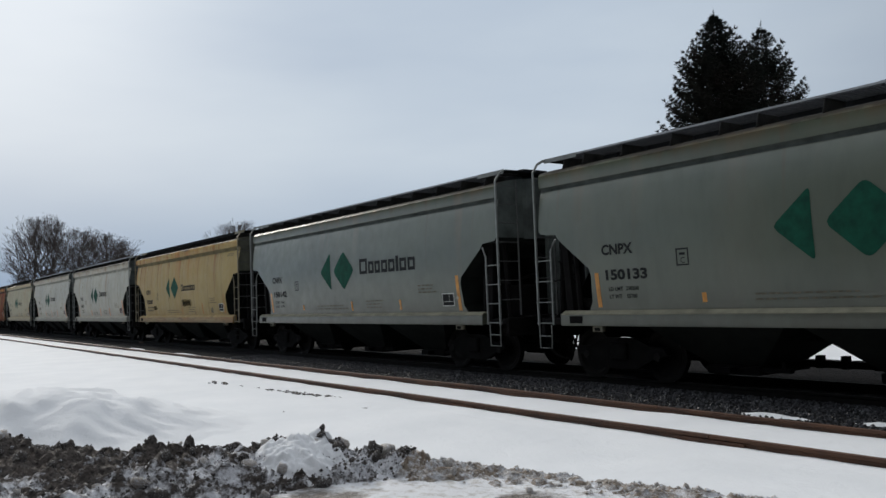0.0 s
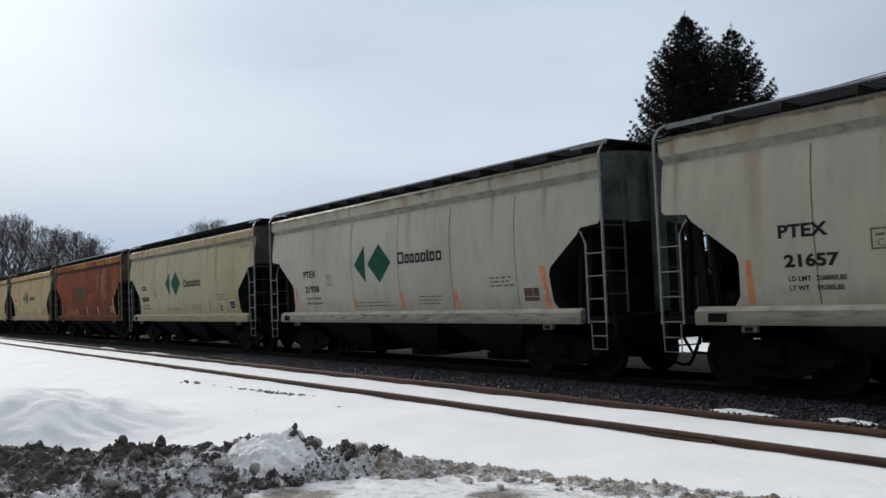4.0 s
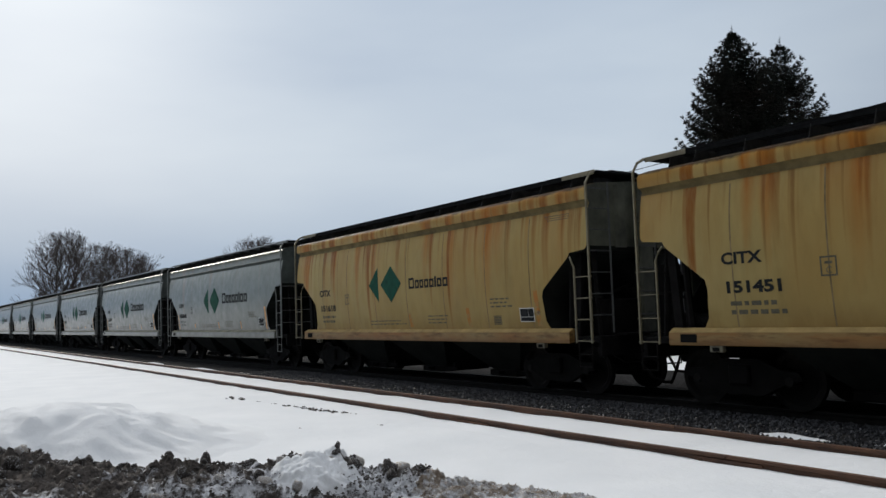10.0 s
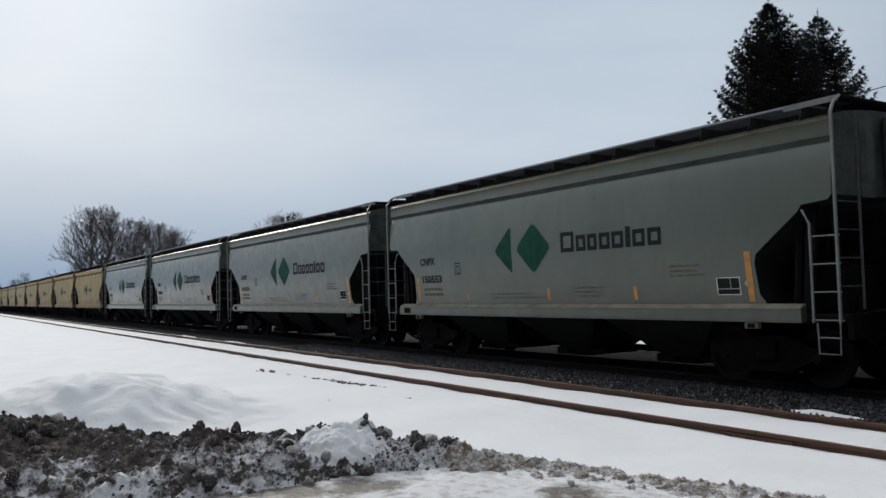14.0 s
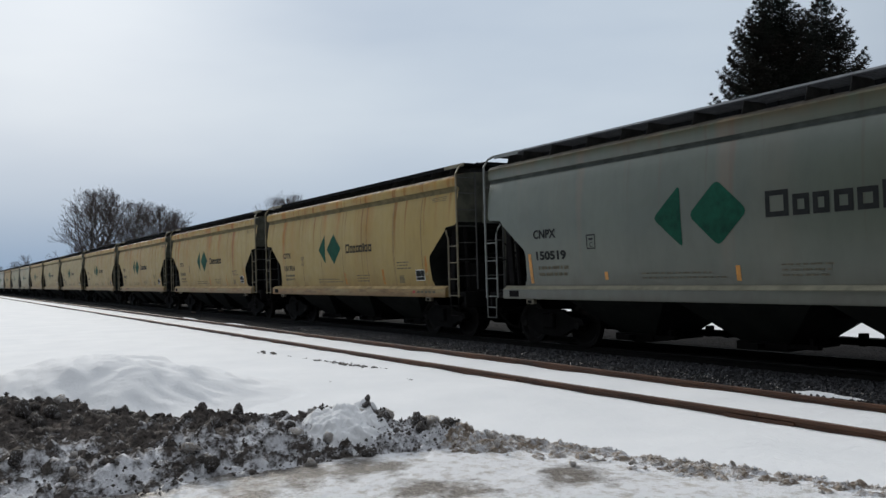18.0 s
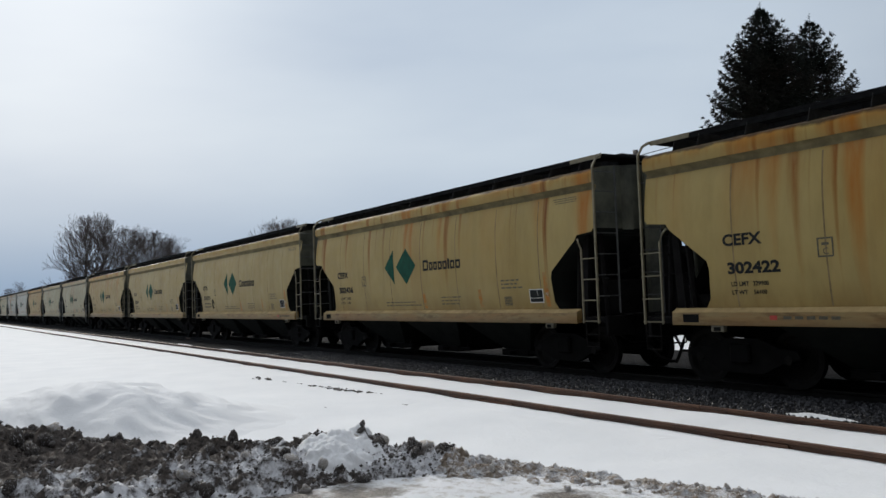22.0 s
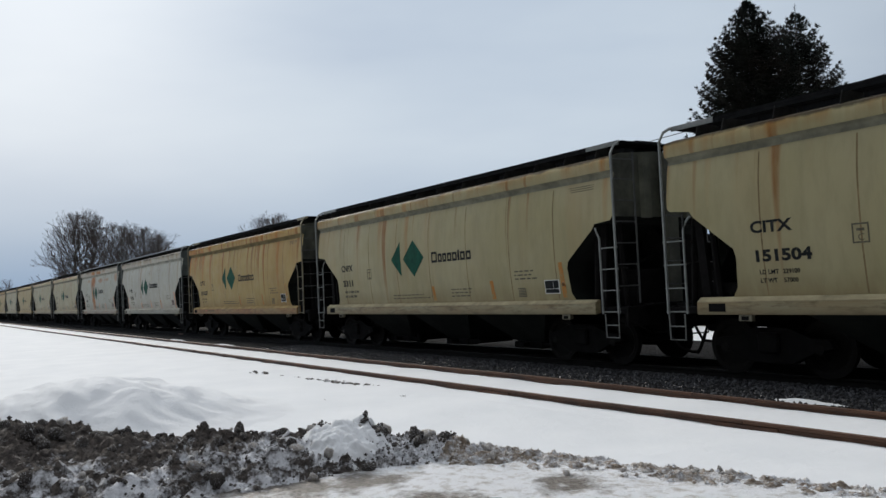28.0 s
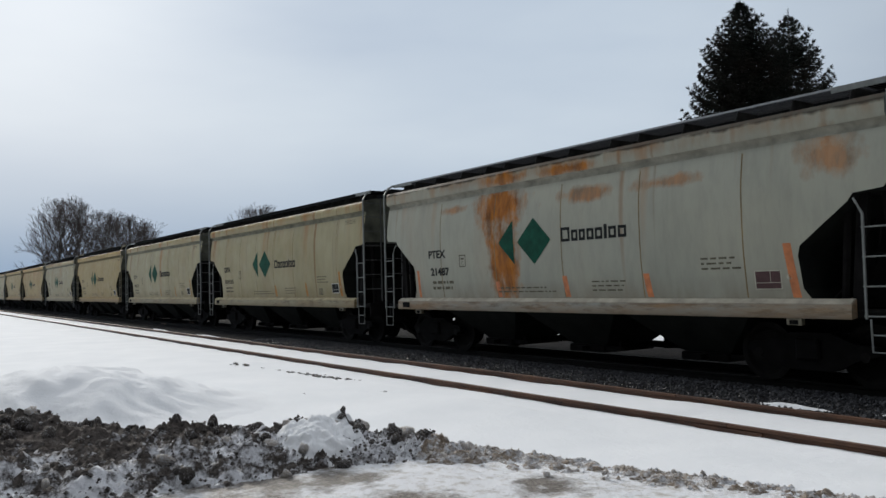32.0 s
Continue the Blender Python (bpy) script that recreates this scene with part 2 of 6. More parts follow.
    if patches:
        spot = m.remap(m.noise(0.55, 7, 0.68, m.shifted((1, 1, 0.8), 31.0)), 0.66 - patches * 0.2, 0.76 - patches * 0.2)
        col = m.mix(m.math("MULTIPLY", m.math("MULTIPLY", spot, height), 0.85), col, tuple(c * 0.85 for c in rust))
    if blooms:
        # blooms of one colour: along, up, half width, half height, strength
        torn = m.math("MULTIPLY", m.math("SUBTRACT", m.noise(2.4, 7, 0.68, m.shifted((1, 1, 0.6), 9.0)), 0.5), 2.6)
        shade = m.mix(m.remap(m.noise(3.5, 6, 0.65, m.shifted((1, 1, 0.3), 2.0)), 0.38, 0.62), bloom, tuple(c * 0.33 for c in bloom))
        for px, pz, hw, hz, much in blooms:
            du = m.math("DIVIDE", m.math("ADD", m.axis(0), -px), hw)
            dv = m.math("DIVIDE", m.math("ADD", m.axis(2), -pz), hz)
            far = m.math("ADD", m.math("SQRT", m.math("ADD", m.math("MULTIPLY", du, du), m.math("MULTIPLY", dv, dv)), 0.0), torn)
            col = m.mix(m.remap(far, 0.45, 1.15, much, 0.0), col, shade)
    m.color(col)
    m.rough(m.remap(m.noise(3.0, 4, 0.6, m.shifted()), 0.3, 0.7, gloss - 0.06, gloss + 0.14))
    # the roof edge is dulled by dust
    m.link(m.remap(m.axis(2), 3.95, 4.08, coat, 0.0), m.b.inputs["Coat Weight"])
    m.link(m.remap(m.axis(2), 3.95, 4.08, 0.5 if coat > 0.5 else spec, 0.03), m.b.inputs["Specular IOR Level"])
    m.b.inputs["Coat Roughness"].default_value = 0.2
    m.bump(m.noise(0.9, 3, 0.5, m.shifted((1, 1, 0.6))), 0.25, 0.03)
    return m.mat


PAINT = {
    "grey": car_paint("grey_green_paint", (0.073, 0.087, 0.062), (0.094, 0.108, 0.076), (0.17, 0.105, 0.06), 0.55, 0.54, 0.42, grime=0.25, coat=0.62),
    "cream": car_paint("cream_paint", (0.335, 0.240, 0.080), (0.360, 0.275, 0.108), (0.34, 0.108, 0.004), 0.95, 0.488, 0.47, coat=0.04, spec=0.18),
    "clean": car_paint("smooth_cream_paint", (0.325, 0.238, 0.084), (0.350, 0.272, 0.112), (0.32, 0.125, 0.012), 0.45, 0.535, 0.47, coat=0.05, spec=0.2),
    "pale": car_paint("pale_cream_paint", (0.297, 0.258, 0.132), (0.340, 0.300, 0.172), (0.31, 0.105, 0.006), 0.85, 0.515, 0.45, coat=0.06, spec=0.22),
    "rusty": car_paint("rust_streaked_yellow_paint", (0.345, 0.240, 0.078), (0.370, 0.282, 0.108), (0.34, 0.102, 0.003), 1.0, 0.458, 0.48, coat=0.04, spec=0.16),
    "white": car_paint("weathered_white_paint", (0.345, 0.333, 0.27), (0.385, 0.37, 0.29), (0.25, 0.115, 0.028), 0.55, 0.520, 0.45, coat=0.1),
    "stained": car_paint("rust_stained_white_paint", (0.325, 0.33, 0.275), (0.36, 0.355, 0.285), (0.37, 0.125, 0.003), 0.65, 0.55, 0.50, blooms=STAIN, coat=0.05, spec=0.2),
    "brown": car_paint("brown_rusted_paint", (0.088, 0.0160, 0.0030), (0.190, 0.038, 0.005), (0.36, 0.095, 0.008), 0.50, 0.47, 0.60, patches=0.2, spec=0.07, blooms=TAN, bloom=(0.42, 0.20, 0.045)),
}
EAVE_SHADE, ENDS = {}, {}


def plain(name, col, rough=0.6, metal=0.0, vary=0.25, scale=9.0, bump=0.0, spec=0.5):
    m = Mat(name, rough, metal, spec)
    m.color(m.mix(m.remap(m.noise(scale, 5, 0.6, m.shifted()), 0.3, 0.72), tuple(c * (1 - vary) for c in col), tuple(min(1, c * (1 + vary)) for c in col)))
    if bump:
        m.bump(m.noise(scale * 4, 5, 0.6), bump, 0.01)
    return m.mat


def rail_steel():
    m = Mat("rusty_rail_steel", 0.62, 0.12)
    worn = m.remap(m.noise(3.0, 6, 0.65, m.shifted((0.4, 1, 1))), 0.3, 0.72)
    m.color(m.mix(worn, (0.034, 0.015, 0.009), (0.125, 0.055, 0.026)))
    m.bump(m.noise(60, 4, 0.6), 0.3, 0.004)
    return m.mat


def snow_material():
    m = Mat("old_snow", 0.85, 0.0, 0.06)
    fine, broad = m.noise(28, 5, 0.65), m.noise(0.8, 4, 0.5)
    col = m.mix(m.remap(broad, 0.3, 0.7), (0.69, 0.705, 0.72), (0.75, 0.76, 0.77))
    # specks of soot and grit
    speck = m.remap(m.noise(46, 2, 0.5), 0.72, 0.80, 0.0, 0.55)
    zone = m.remap(m.noise(0.9, 3, 0.5), 0.50, 0.66)
    col = m.mix(m.math("MULTIPLY", speck, zone), col, (0.22, 0.19, 0.16))
    m.color(col)
    m.b.inputs["Subsurface Weight"].default_value = 0.0
    m.bump(m.math("ADD", m.math("MULTIPLY", fine, 0.25), m.noise(5.5, 4, 0.6)), 0.45, 0.05)
    return m.mat


def dirty_snow(name, dirt_lo, dirt_hi, dark=(0.018, 0.014, 0.012), light=(0.13, 0.105, 0.085), fine=1.0):
    """Ploughed snow mixed with gravel and mud."""
    m = Mat(name, 0.8, 0.0, 0.25)
    a = m.noise(2.4 * fine, 6, 0.68)
    b = m.noise(9.0 * fine, 5, 0.72)
    mixed = m.math("ADD", m.math("MULTIPLY", a, 0.6), m.math("MULTIPLY", b, 0.4))
    # the plough left cleaner snow at the foot, mud on top
    mixed = m.math("ADD", mixed, m.remap(m.axis(2), -0.06, 0.24, -0.025, 0.02))
    # and hardly any clean snow where the heap is highest
    mixed = m.math("ADD", mixed, m.remap(m.axis(0), -9.6, -7.9, 0.15, 0.0))
    mud = m.remap(mixed, dirt_lo, dirt_hi)
    tone = m.mix(m.remap(m.noise(20, 4, 0.6), 0.3, 0.7), dark, light)
    col = m.mix(mud, (0.74, 0.75, 0.78), tone)
    m.color(col)
    m.bump(m.math("ADD", m.noise(30, 5, 0.7), m.math("MULTIPLY", b, 2.0)), 0.9, 0.035)
    return m.mat


def lot_material():
    """Wet gravelled ice of the lot, with bare muddy spots by the bank."""
    m = Mat("icy_gravel_lot", 0.6, 0.0, 0.3)
    bare = None
    for x, y, r in ((-7.0, 2.55, 0.95), (-6.75, 3.35, 0.55), (-7.5, 1.2, 1.1), (-5.6, 3.4, 0.5), (-5.3, 4.6, 0.45)):
        far = m.nt.nodes.new("ShaderNodeVectorMath")
        far.operation = "DISTANCE"
        far.inputs[1].default_value = (x, y, 0)
        m.link(m.co, far.inputs[0])
        near = m.remap(far.outputs["Value"], r * 0.4, r * 1.3, 1.0, 0.0)
        bare = near if bare is None else m.math("MAXIMUM", bare, near)
    blotch = m.remap(m.noise(1.7, 8, 0.72), 0.28, 0.72)
    ragged = m.math("ADD", m.math("MULTIPLY", bare, 0.55), m.math("MULTIPLY", blotch, 0.8))
    a = m.remap(ragged, 0.66, 0.92)
    grit = m.mix(m.remap(m.noise(26, 4, 0.65), 0.35, 0.68), (0.06, 0.05, 0.041), (0.24, 0.21, 0.18))
    snow = m.mix(m.remap(m.noise(9, 6, 0.7), 0.48, 0.70), (0.78, 0.79, 0.81), (0.44, 0.41, 0.37))
    m.color(m.mix(a, snow, grit))
    m.rough(m.remap(a, 0, 1, 0.85, 0.5))
    m.bump(m.math("ADD", m.noise(34, 5, 0.7), m.math("MULTIPLY", m.noise(5, 4, 0.6), 2.5)), 0.8, 0.04)
    return m.mat


def ballast_bed():
    m = Mat("ballast_bed", 0.95, 0.0, 0.08)
    c = m.cells(24)
    m.color(m.mix(m.remap(c[0], 0.0, 0.6), (0.004, 0.004, 0.0042), (0.017, 0.017, 0.018)))
    m.bump(c[0], 1.0, 0.03)
    return m.mat


def stone_mat():
    m = Mat("ballast_stone", 0.5, 0.0, 0.3)
    pick = m.math("POWER", m.island(), 3.5)
    tone = m.mix(pick, (0.008, 0.0085, 0.010), (0.085, 0.087, 0.095))
    m.color(m.mix(m.remap(m.noise(40, 3, 0.6), 0.35, 0.7), tone, (0.05, 0.05, 0.055)))
    return m.mat


def clod_mat(name, lo, hi, snowy):
    m = Mat(name, 0.85, 0.0, 0.25)
    tone = m.mix(m.remap(m.noise(9, 5, 0.65, m.shifted()), 0.3, 0.7), lo, hi)
    m.color(m.mix(m.remap(m.noise(6, 4, 0.6, m.shifted()), snowy, snowy + 0.12), tone, (0.70, 0.71, 0.74)))
    m.bump(m.noise(24, 5, 0.7), 0.8, 0.02)
    return m.mat


def bark(name, a, b):
    m = Mat(name, 0.85, 0.0, 0.2)
    m.color(m.mix(m.remap(m.noise(2.0, 4, 0.6), 0.3, 0.7), a, b))
    return m.mat


def needles():
    m = Mat("spruce_needles", 0.85, 0.0, 0.1)
    tone = m.mix(m.island(), (0.004, 0.007, 0.006), (0.012, 0.017, 0.012))
    m.color(m.mix(m.remap(m.noise(0.6, 3, 0.5), 0.4, 0.7), tone, (0.017, 0.014, 0.011)))
    return m.mat


def siding(name, col):
    m = Mat(name, 0.6, 0.0, 0.4)
    m.color(m.mix(m.remap(m.noise(3, 4, 0.6), 0.3, 0.7), tuple(c * 0.85 for c in col), col))
    return m.mat


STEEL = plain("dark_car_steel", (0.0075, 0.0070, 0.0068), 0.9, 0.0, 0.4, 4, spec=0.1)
HOPPER = plain("dark_hopper_steel", (0.013, 0.0145, 0.013), 0.9, 0.0, 0.35, 2, spec=0.1)
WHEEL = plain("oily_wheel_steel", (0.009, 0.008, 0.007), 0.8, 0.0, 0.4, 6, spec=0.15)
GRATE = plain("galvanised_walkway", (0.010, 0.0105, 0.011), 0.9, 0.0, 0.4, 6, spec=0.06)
LADDER = plain("painted_ladder_steel", (0.17, 0.18, 0.17), 0.5, 0.0, 0.25, 7)
LADDER_CREAM = plain("cream_ladder_steel", (0.16, 0.137, 0.08), 0.5, 0.0, 0.35, 5)
# darker copy of the ladder steel, for the shade on the car ends
DIMLADDER = plain("shaded_ladder_steel", (0.05, 0.052, 0.05), 0.6, 0.0, 0.3, 7)
GALV = plain("galvanised_grate", (0.085, 0.09, 0.095), 0.6, 0.3, 0.3, 5)
GUSSET = plain("dark_gusset_steel", (0.030, 0.030, 0.028), 0.8, 0.0, 0.4, 5, spec=0.15)
# lighter galvanised steel that paints in the skylit line on the walkway edge
EDGE = plain("skylit_galvanised_edge", (0.30, 0.31, 0.32), 0.5, 0.2, 0.2, 5)
GREEN = plain("green_emblem_paint", (0.004, 0.060, 0.036), 0.75, 0.0, 0.35, 5, spec=0.2)
BLACK = plain("black_lettering_paint", (0.014, 0.015, 0.015), 0.75, 0.0, 0.3, 6, spec=0.2)
FADED = plain("faded_lettering_paint", (0.115, 0.105, 0.075), 0.8, 0.0, 0.3, 12, spec=0.12)
ORANGE = plain("orange_reflective_tape", (0.52, 0.17, 0.055), 0.5, 0.0, 0.3, 6)
def worn_tape():
    """Reflective tape that has flaked down to rust-stained cream paint."""
    m = Mat("worn_orange_tape", 0.6, 0.0, 0.25)
    m.color(m.mix(m.remap(m.noise(7.0, 6, 0.7, m.shifted()), 0.44, 0.60), (0.40, 0.155, 0.025), (0.29, 0.205, 0.075)))
    return m.mat


WORNTAPE = worn_tape()
AMBER = plain("amber_reflective_tape", (0.55, 0.25, 0.05), 0.5, 0.0, 0.3, 6)
YELLOW = plain("yellow_reflective_tape", (0.75, 0.56, 0.04), 0.45, 0.0, 0.2, 6)
RED = plain("red_paint_mark", (0.40, 0.035, 0.02), 0.5, 0.0, 0.3, 6)
WHITE = plain("white_label_paint", (0.70, 0.70, 0.66), 0.5, 0.0, 0.15, 6)
SEAM = plain("rust_stained_weld", (0.20, 0.148, 0.078), 0.75, 0.0, 0.4, 3, spec=0.1)
MAROON = plain("maroon_stencil", (0.07, 0.03, 0.03), 0.7)
CREAM = plain("cream_line_paint", (0.45, 0.43, 0.34), 0.6)
RUSTED = plain("rust_faded_lettering", (0.075, 0.028, 0.013), 0.8, spec=0.12)
DULLGREEN = plain("rust_dulled_green_paint", (0.020, 0.055, 0.026), 0.75, 0.0, 0.4, 5, spec=0.2)
PAD = plain("dirty_jacking_pad", (0.17, 0.155, 0.11), 0.7, 0.0, 0.3, 9)
def sill_paint(name, base, rust, amount):
    """The side sill: paint with grime and rust that run along it."""
    m = Mat(name, 0.5, 0.0, 0.35)
    col = m.mix(m.remap(m.noise(1.2, 6, 0.65, m.shifted((0.35, 1, 2.0))), 0.40, 0.62, 0.0, amount), base, rust)
    col = m.mix(m.remap(m.noise(7.0, 5, 0.65, m.shifted((0.3, 1, 1.5), 7.0)), 0.48, 0.66, 0.0, 0.7), col, tuple(c * 0.35 for c in rust))
    # the foot of the sill is the dirtiest
    col = m.mix(m.remap(m.axis(2), 1.06, 1.20, 0.6, 0.0), col, tuple(0.3 * a + 0.35 * b for a, b in zip(base, rust)))
    m.color(col)
    return m.mat


SILL = {"grey": PAINT["grey"], "brown": PAINT["brown"], "white": sill_paint("white_sill_paint", (0.29, 0.29, 0.235), (0.18, 0.14, 0.085), 0.5), "stained": sill_paint("stained_sill_paint", (0.30, 0.30, 0.26), (0.27, 0.14, 0.04), 0.8),
        "clean": sill_paint("clean_sill_paint", (0.29, 0.21, 0.08), (0.27, 0.13, 0.03), 0.6), "cream": sill_paint("cream_sill_paint", (0.27, 0.20, 0.085), (0.26, 0.12, 0.028), 0.8), "pale": sill_paint("pale_sill_paint", (0.28, 0.25, 0.15), (0.24, 0.15, 0.06), 0.65), "rusty": sill_paint("rusty_sill_paint", (0.28, 0.19, 0.07), (0.26, 0.10, 0.018), 0.9)}
# sill tops: tan dust, lightened to paint in the line that catches the sky
LEDGE = {"grey": plain("dusty_lit_grey_ledge", (0.21, 0.20, 0.145), 0.7, 0.0, 0.3, 2.5, spec=0.2), "brown": plain("dusty_lit_rust_ledge", (0.16, 0.055, 0.012), 0.8, 0.0, 0.5, 2.5, spec=0.1)}
for key, tone in (("cream", (0.36, 0.26, 0.12)), ("clean", (0.37, 0.27, 0.12)), ("pale", (0.36, 0.31, 0.19)), ("rusty", (0.36, 0.25, 0.10)), ("white", (0.38, 0.36, 0.29)), ("stained", (0.38, 0.35, 0.28))):
    LEDGE[key] = plain("dusty_lit_ledge_" + key, tone, 0.7, 0.0, 0.35, 2.5, spec=0.2)
RAIL = rail_steel()
SNOW = snow_material()
BANK = dirty_snow("dirty_ploughed_snow", 0.445, 0.535, (0.015, 0.0125, 0.0115), (0.118, 0.100, 0.088))
GREYBANK = dirty_snow("grey_ploughed_snow", 0.40, 0.53, (0.15, 0.108, 0.075), (0.42, 0.355, 0.285), 2.6)
LOT = lot_material()
BED = ballast_bed()
STONE = stone_mat()
CLOD = clod_mat("muddy_clod", (0.020, 0.0175, 0.0165), (0.126, 0.110, 0.098), 0.56)
SNOWCLOD = clod_mat("snowy_clod", (0.30, 0.245, 0.19), (0.64, 0.60, 0.55), 0.48)
TIE = plain("creosoted_tie_wood", (0.016, 0.013, 0.011), 0.95, 0.0, 0.4, 5, 0.4, 0.1)
BARK = bark("bare_tree_bark", (0.06, 0.054, 0.052), (0.12, 0.11, 0.10))
TWIG = bark("bare_twigs", (0.06, 0.050, 0.048), (0.11, 0.094, 0.09))
SPRUCE = needles()
WIRE = plain("black_cable", (0.02, 0.02, 0.02), 0.6)
SIDING = siding("white_siding", (0.66, 0.67, 0.68))
GREYSIDE = siding("grey_siding", (0.30, 0.31, 0.32))
BRICK = siding("brick_red_siding", (0.19, 0.075, 0.05))
SHINGLE = plain("dark_shingle", (0.06, 0.058, 0.058), 0.85, 0.0, 0.3, 8)
FENCE = plain("weathered_fence_wood", (0.20, 0.18, 0.16), 0.8, 0.0, 0.3, 5)
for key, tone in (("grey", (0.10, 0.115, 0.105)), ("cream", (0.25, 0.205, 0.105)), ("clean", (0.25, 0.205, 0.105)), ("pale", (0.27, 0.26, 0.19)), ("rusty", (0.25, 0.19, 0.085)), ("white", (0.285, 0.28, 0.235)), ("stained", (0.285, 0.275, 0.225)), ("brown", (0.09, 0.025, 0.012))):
    # side tone darkened, so the strip carries the eave's shade in its colour
    EAVE_SHADE[key] = plain("eave_shade_paint_" + key, tuple(c * {"white": 0.98, "stained": 0.98, "pale": 0.7, "brown": 0.4}.get(key, 0.62) for c in tone), 0.7, 0.0, 0.35, 3, spec=0.12)
    # end paint: soot, and darkened further because it faces away from the sun
    ENDS[key] = plain("sooty_shaded_end_" + key, (0.058, 0.070, 0.064) if key in ("white", "stained", "grey") else (0.066, 0.068, 0.048), 0.7, 0.0, 0.65, 1.8)
TRIM = plain("white_trim", (0.72, 0.72, 0.72), 0.5, 0.0, 0.1, 5)
m_glass = Mat("window_glass", 0.08, 0.0, 0.6)
m_glass.color((0.03, 0.035, 0.04))
GLASS = m_glass.mat


# ---------------------------------------------------------------- mesh helpers
def link_mesh(name, me, material, parent=None, label=""):
    ob = new(name, me)
    if material and not me.materials:
        me.materials.append(material)
    if parent:
        ob.parent = parent
    if label:
        ob["label"] = label
    return ob


def part(name, bm, material, parent, label=""):
    """Links a bmesh as one mesh object under a thing or a part."""
    me = bpy.data.meshes.new(name)
    bmesh.ops.recalc_face_normals(bm, faces=bm.faces[:])
    bm.to_mesh(me)
    bm.free()
    return link_mesh(name, me, material, parent, label)


def raw(name, verts, faces, material, parent=None, label="", smooth=False):
    me = bpy.data.meshes.new(name)
    me.from_pydata([tuple(v) for v in verts], [], faces)
    if smooth:
        me.polygons.foreach_set("use_smooth", [True] * len(me.polygons))
    me.update()
    return link_mesh(name, me, material, parent, label)


def empty(name, at=(0, 0, 0)):
    ob = new(name)
    ob.empty_display_size = 0.3
    ob.location = at
    return ob


def add_box(bm, x0, x1, y0, y1, z0, z1, bevel=0.0):
    vs = [bm.verts.new((x, y, z)) for x in (x0, x1) for y in (y0, y1) for z in (z0, z1)]
    fs = [bm.faces.new([vs[k] for k in q]) for q in ((0, 1, 3, 2), (4, 6, 7, 5), (0, 4, 5, 1), (2, 3, 7, 6), (0, 2, 6, 4), (1, 5, 7, 3))]
    if bevel:
        es = {e for f in fs for e in f.edges}
        bmesh.ops.bevel(bm, geom=list(es), offset=bevel, segments=1, affect="EDGES")
    return bm


def box(x0, x1, y0, y1, z0, z1, bevel=0.0):
    return add_box(bmesh.new(), x0, x1, y0, y1, z0, z1, bevel)


def tube(points, radius, sides=6, bm=None):
    """A round bar along a line of points; radius may be a list."""
    bm = bm or bmesh.new()
    pts = [Vector(p) for p in points]
    rings = []
    for i, p in enumerate(pts):
        d = (pts[min(i + 1, len(pts) - 1)] - pts[max(i - 1, 0)]).normalized()
        a = d.orthogonal().normalized() if abs(d.z) > 0.9 else d.cross(Vector((0, 0, 1))).normalized()
        b = d.cross(a)
        r = radius[i] if isinstance(radius, (list, tuple)) else radius
        rings.append([bm.verts.new(p + (a * math.cos(k * math.tau / sides) + b * math.sin(k * math.tau / sides)) * r) for k in range(sides)])
    for u, v in zip(rings, rings[1:]):
        for k in range(sides):
            bm.faces.new((u[k], u[(k + 1) % sides], v[(k + 1) % sides], v[k]))
    bm.faces.new(rings[0][::-1])
    bm.faces.new(rings[-1])
    return bm


def prism(outline, x0, x1, axis="x", bm=None):
    """A flat outline (two coordinates) drawn out along an axis."""
    bm = bm or bmesh.new()
    put = {"x": lambda a, b, c: (c, a, b), "y": lambda a, b, c: (a, c, b), "z": lambda a, b, c: (a, b, c)}[axis]
    one = [bm.verts.new(put(a, b, x0)) for a, b in outline]
    two = [bm.verts.new(put(a, b, x1)) for a, b in outline]
    bm.faces.new(one)
    bm.faces.new(two[::-1])
    n = len(outline)
    for k in range(n):
        bm.faces.new((one[k], two[k], two[(k + 1) % n], one[(k + 1) % n]))
    return bm


def fbm(x, y, z=0.0, octaves=3):
    v, a, s = 0.0, 1.0, 1.0
    for _ in range(octaves):
        v += a * noise.noise(Vector((x * s, y * s, z * s)))
        a, s = a * 0.5, s * 2.1
    return v


# ---------------------------------------------------------------- ground
NEAR_RAILS = (7.97, 9.47)
MAIN = 12.9                       # middle of the main track


def ground_z(x, y):
    z = -0.075 + 0.030 * fbm(x * 0.35, y * 0.35, 0.0, 3) + 0.010 * fbm(x * 2.2, y * 2.2, 4.0, 2)
    if 9.7 < y < 17.2:
        z = min(z, -0.22 - 0.05)
    elif y >= 17.2:
        z = -0.16 + 0.06 * fbm(x * 0.2, y * 0.2, 2.0, 2)
    if 7.3 < y < 9.7:
        z = -0.090 + 0.016 * fbm(x * 1.1, y * 1.1, 0.0, 2)
    return z


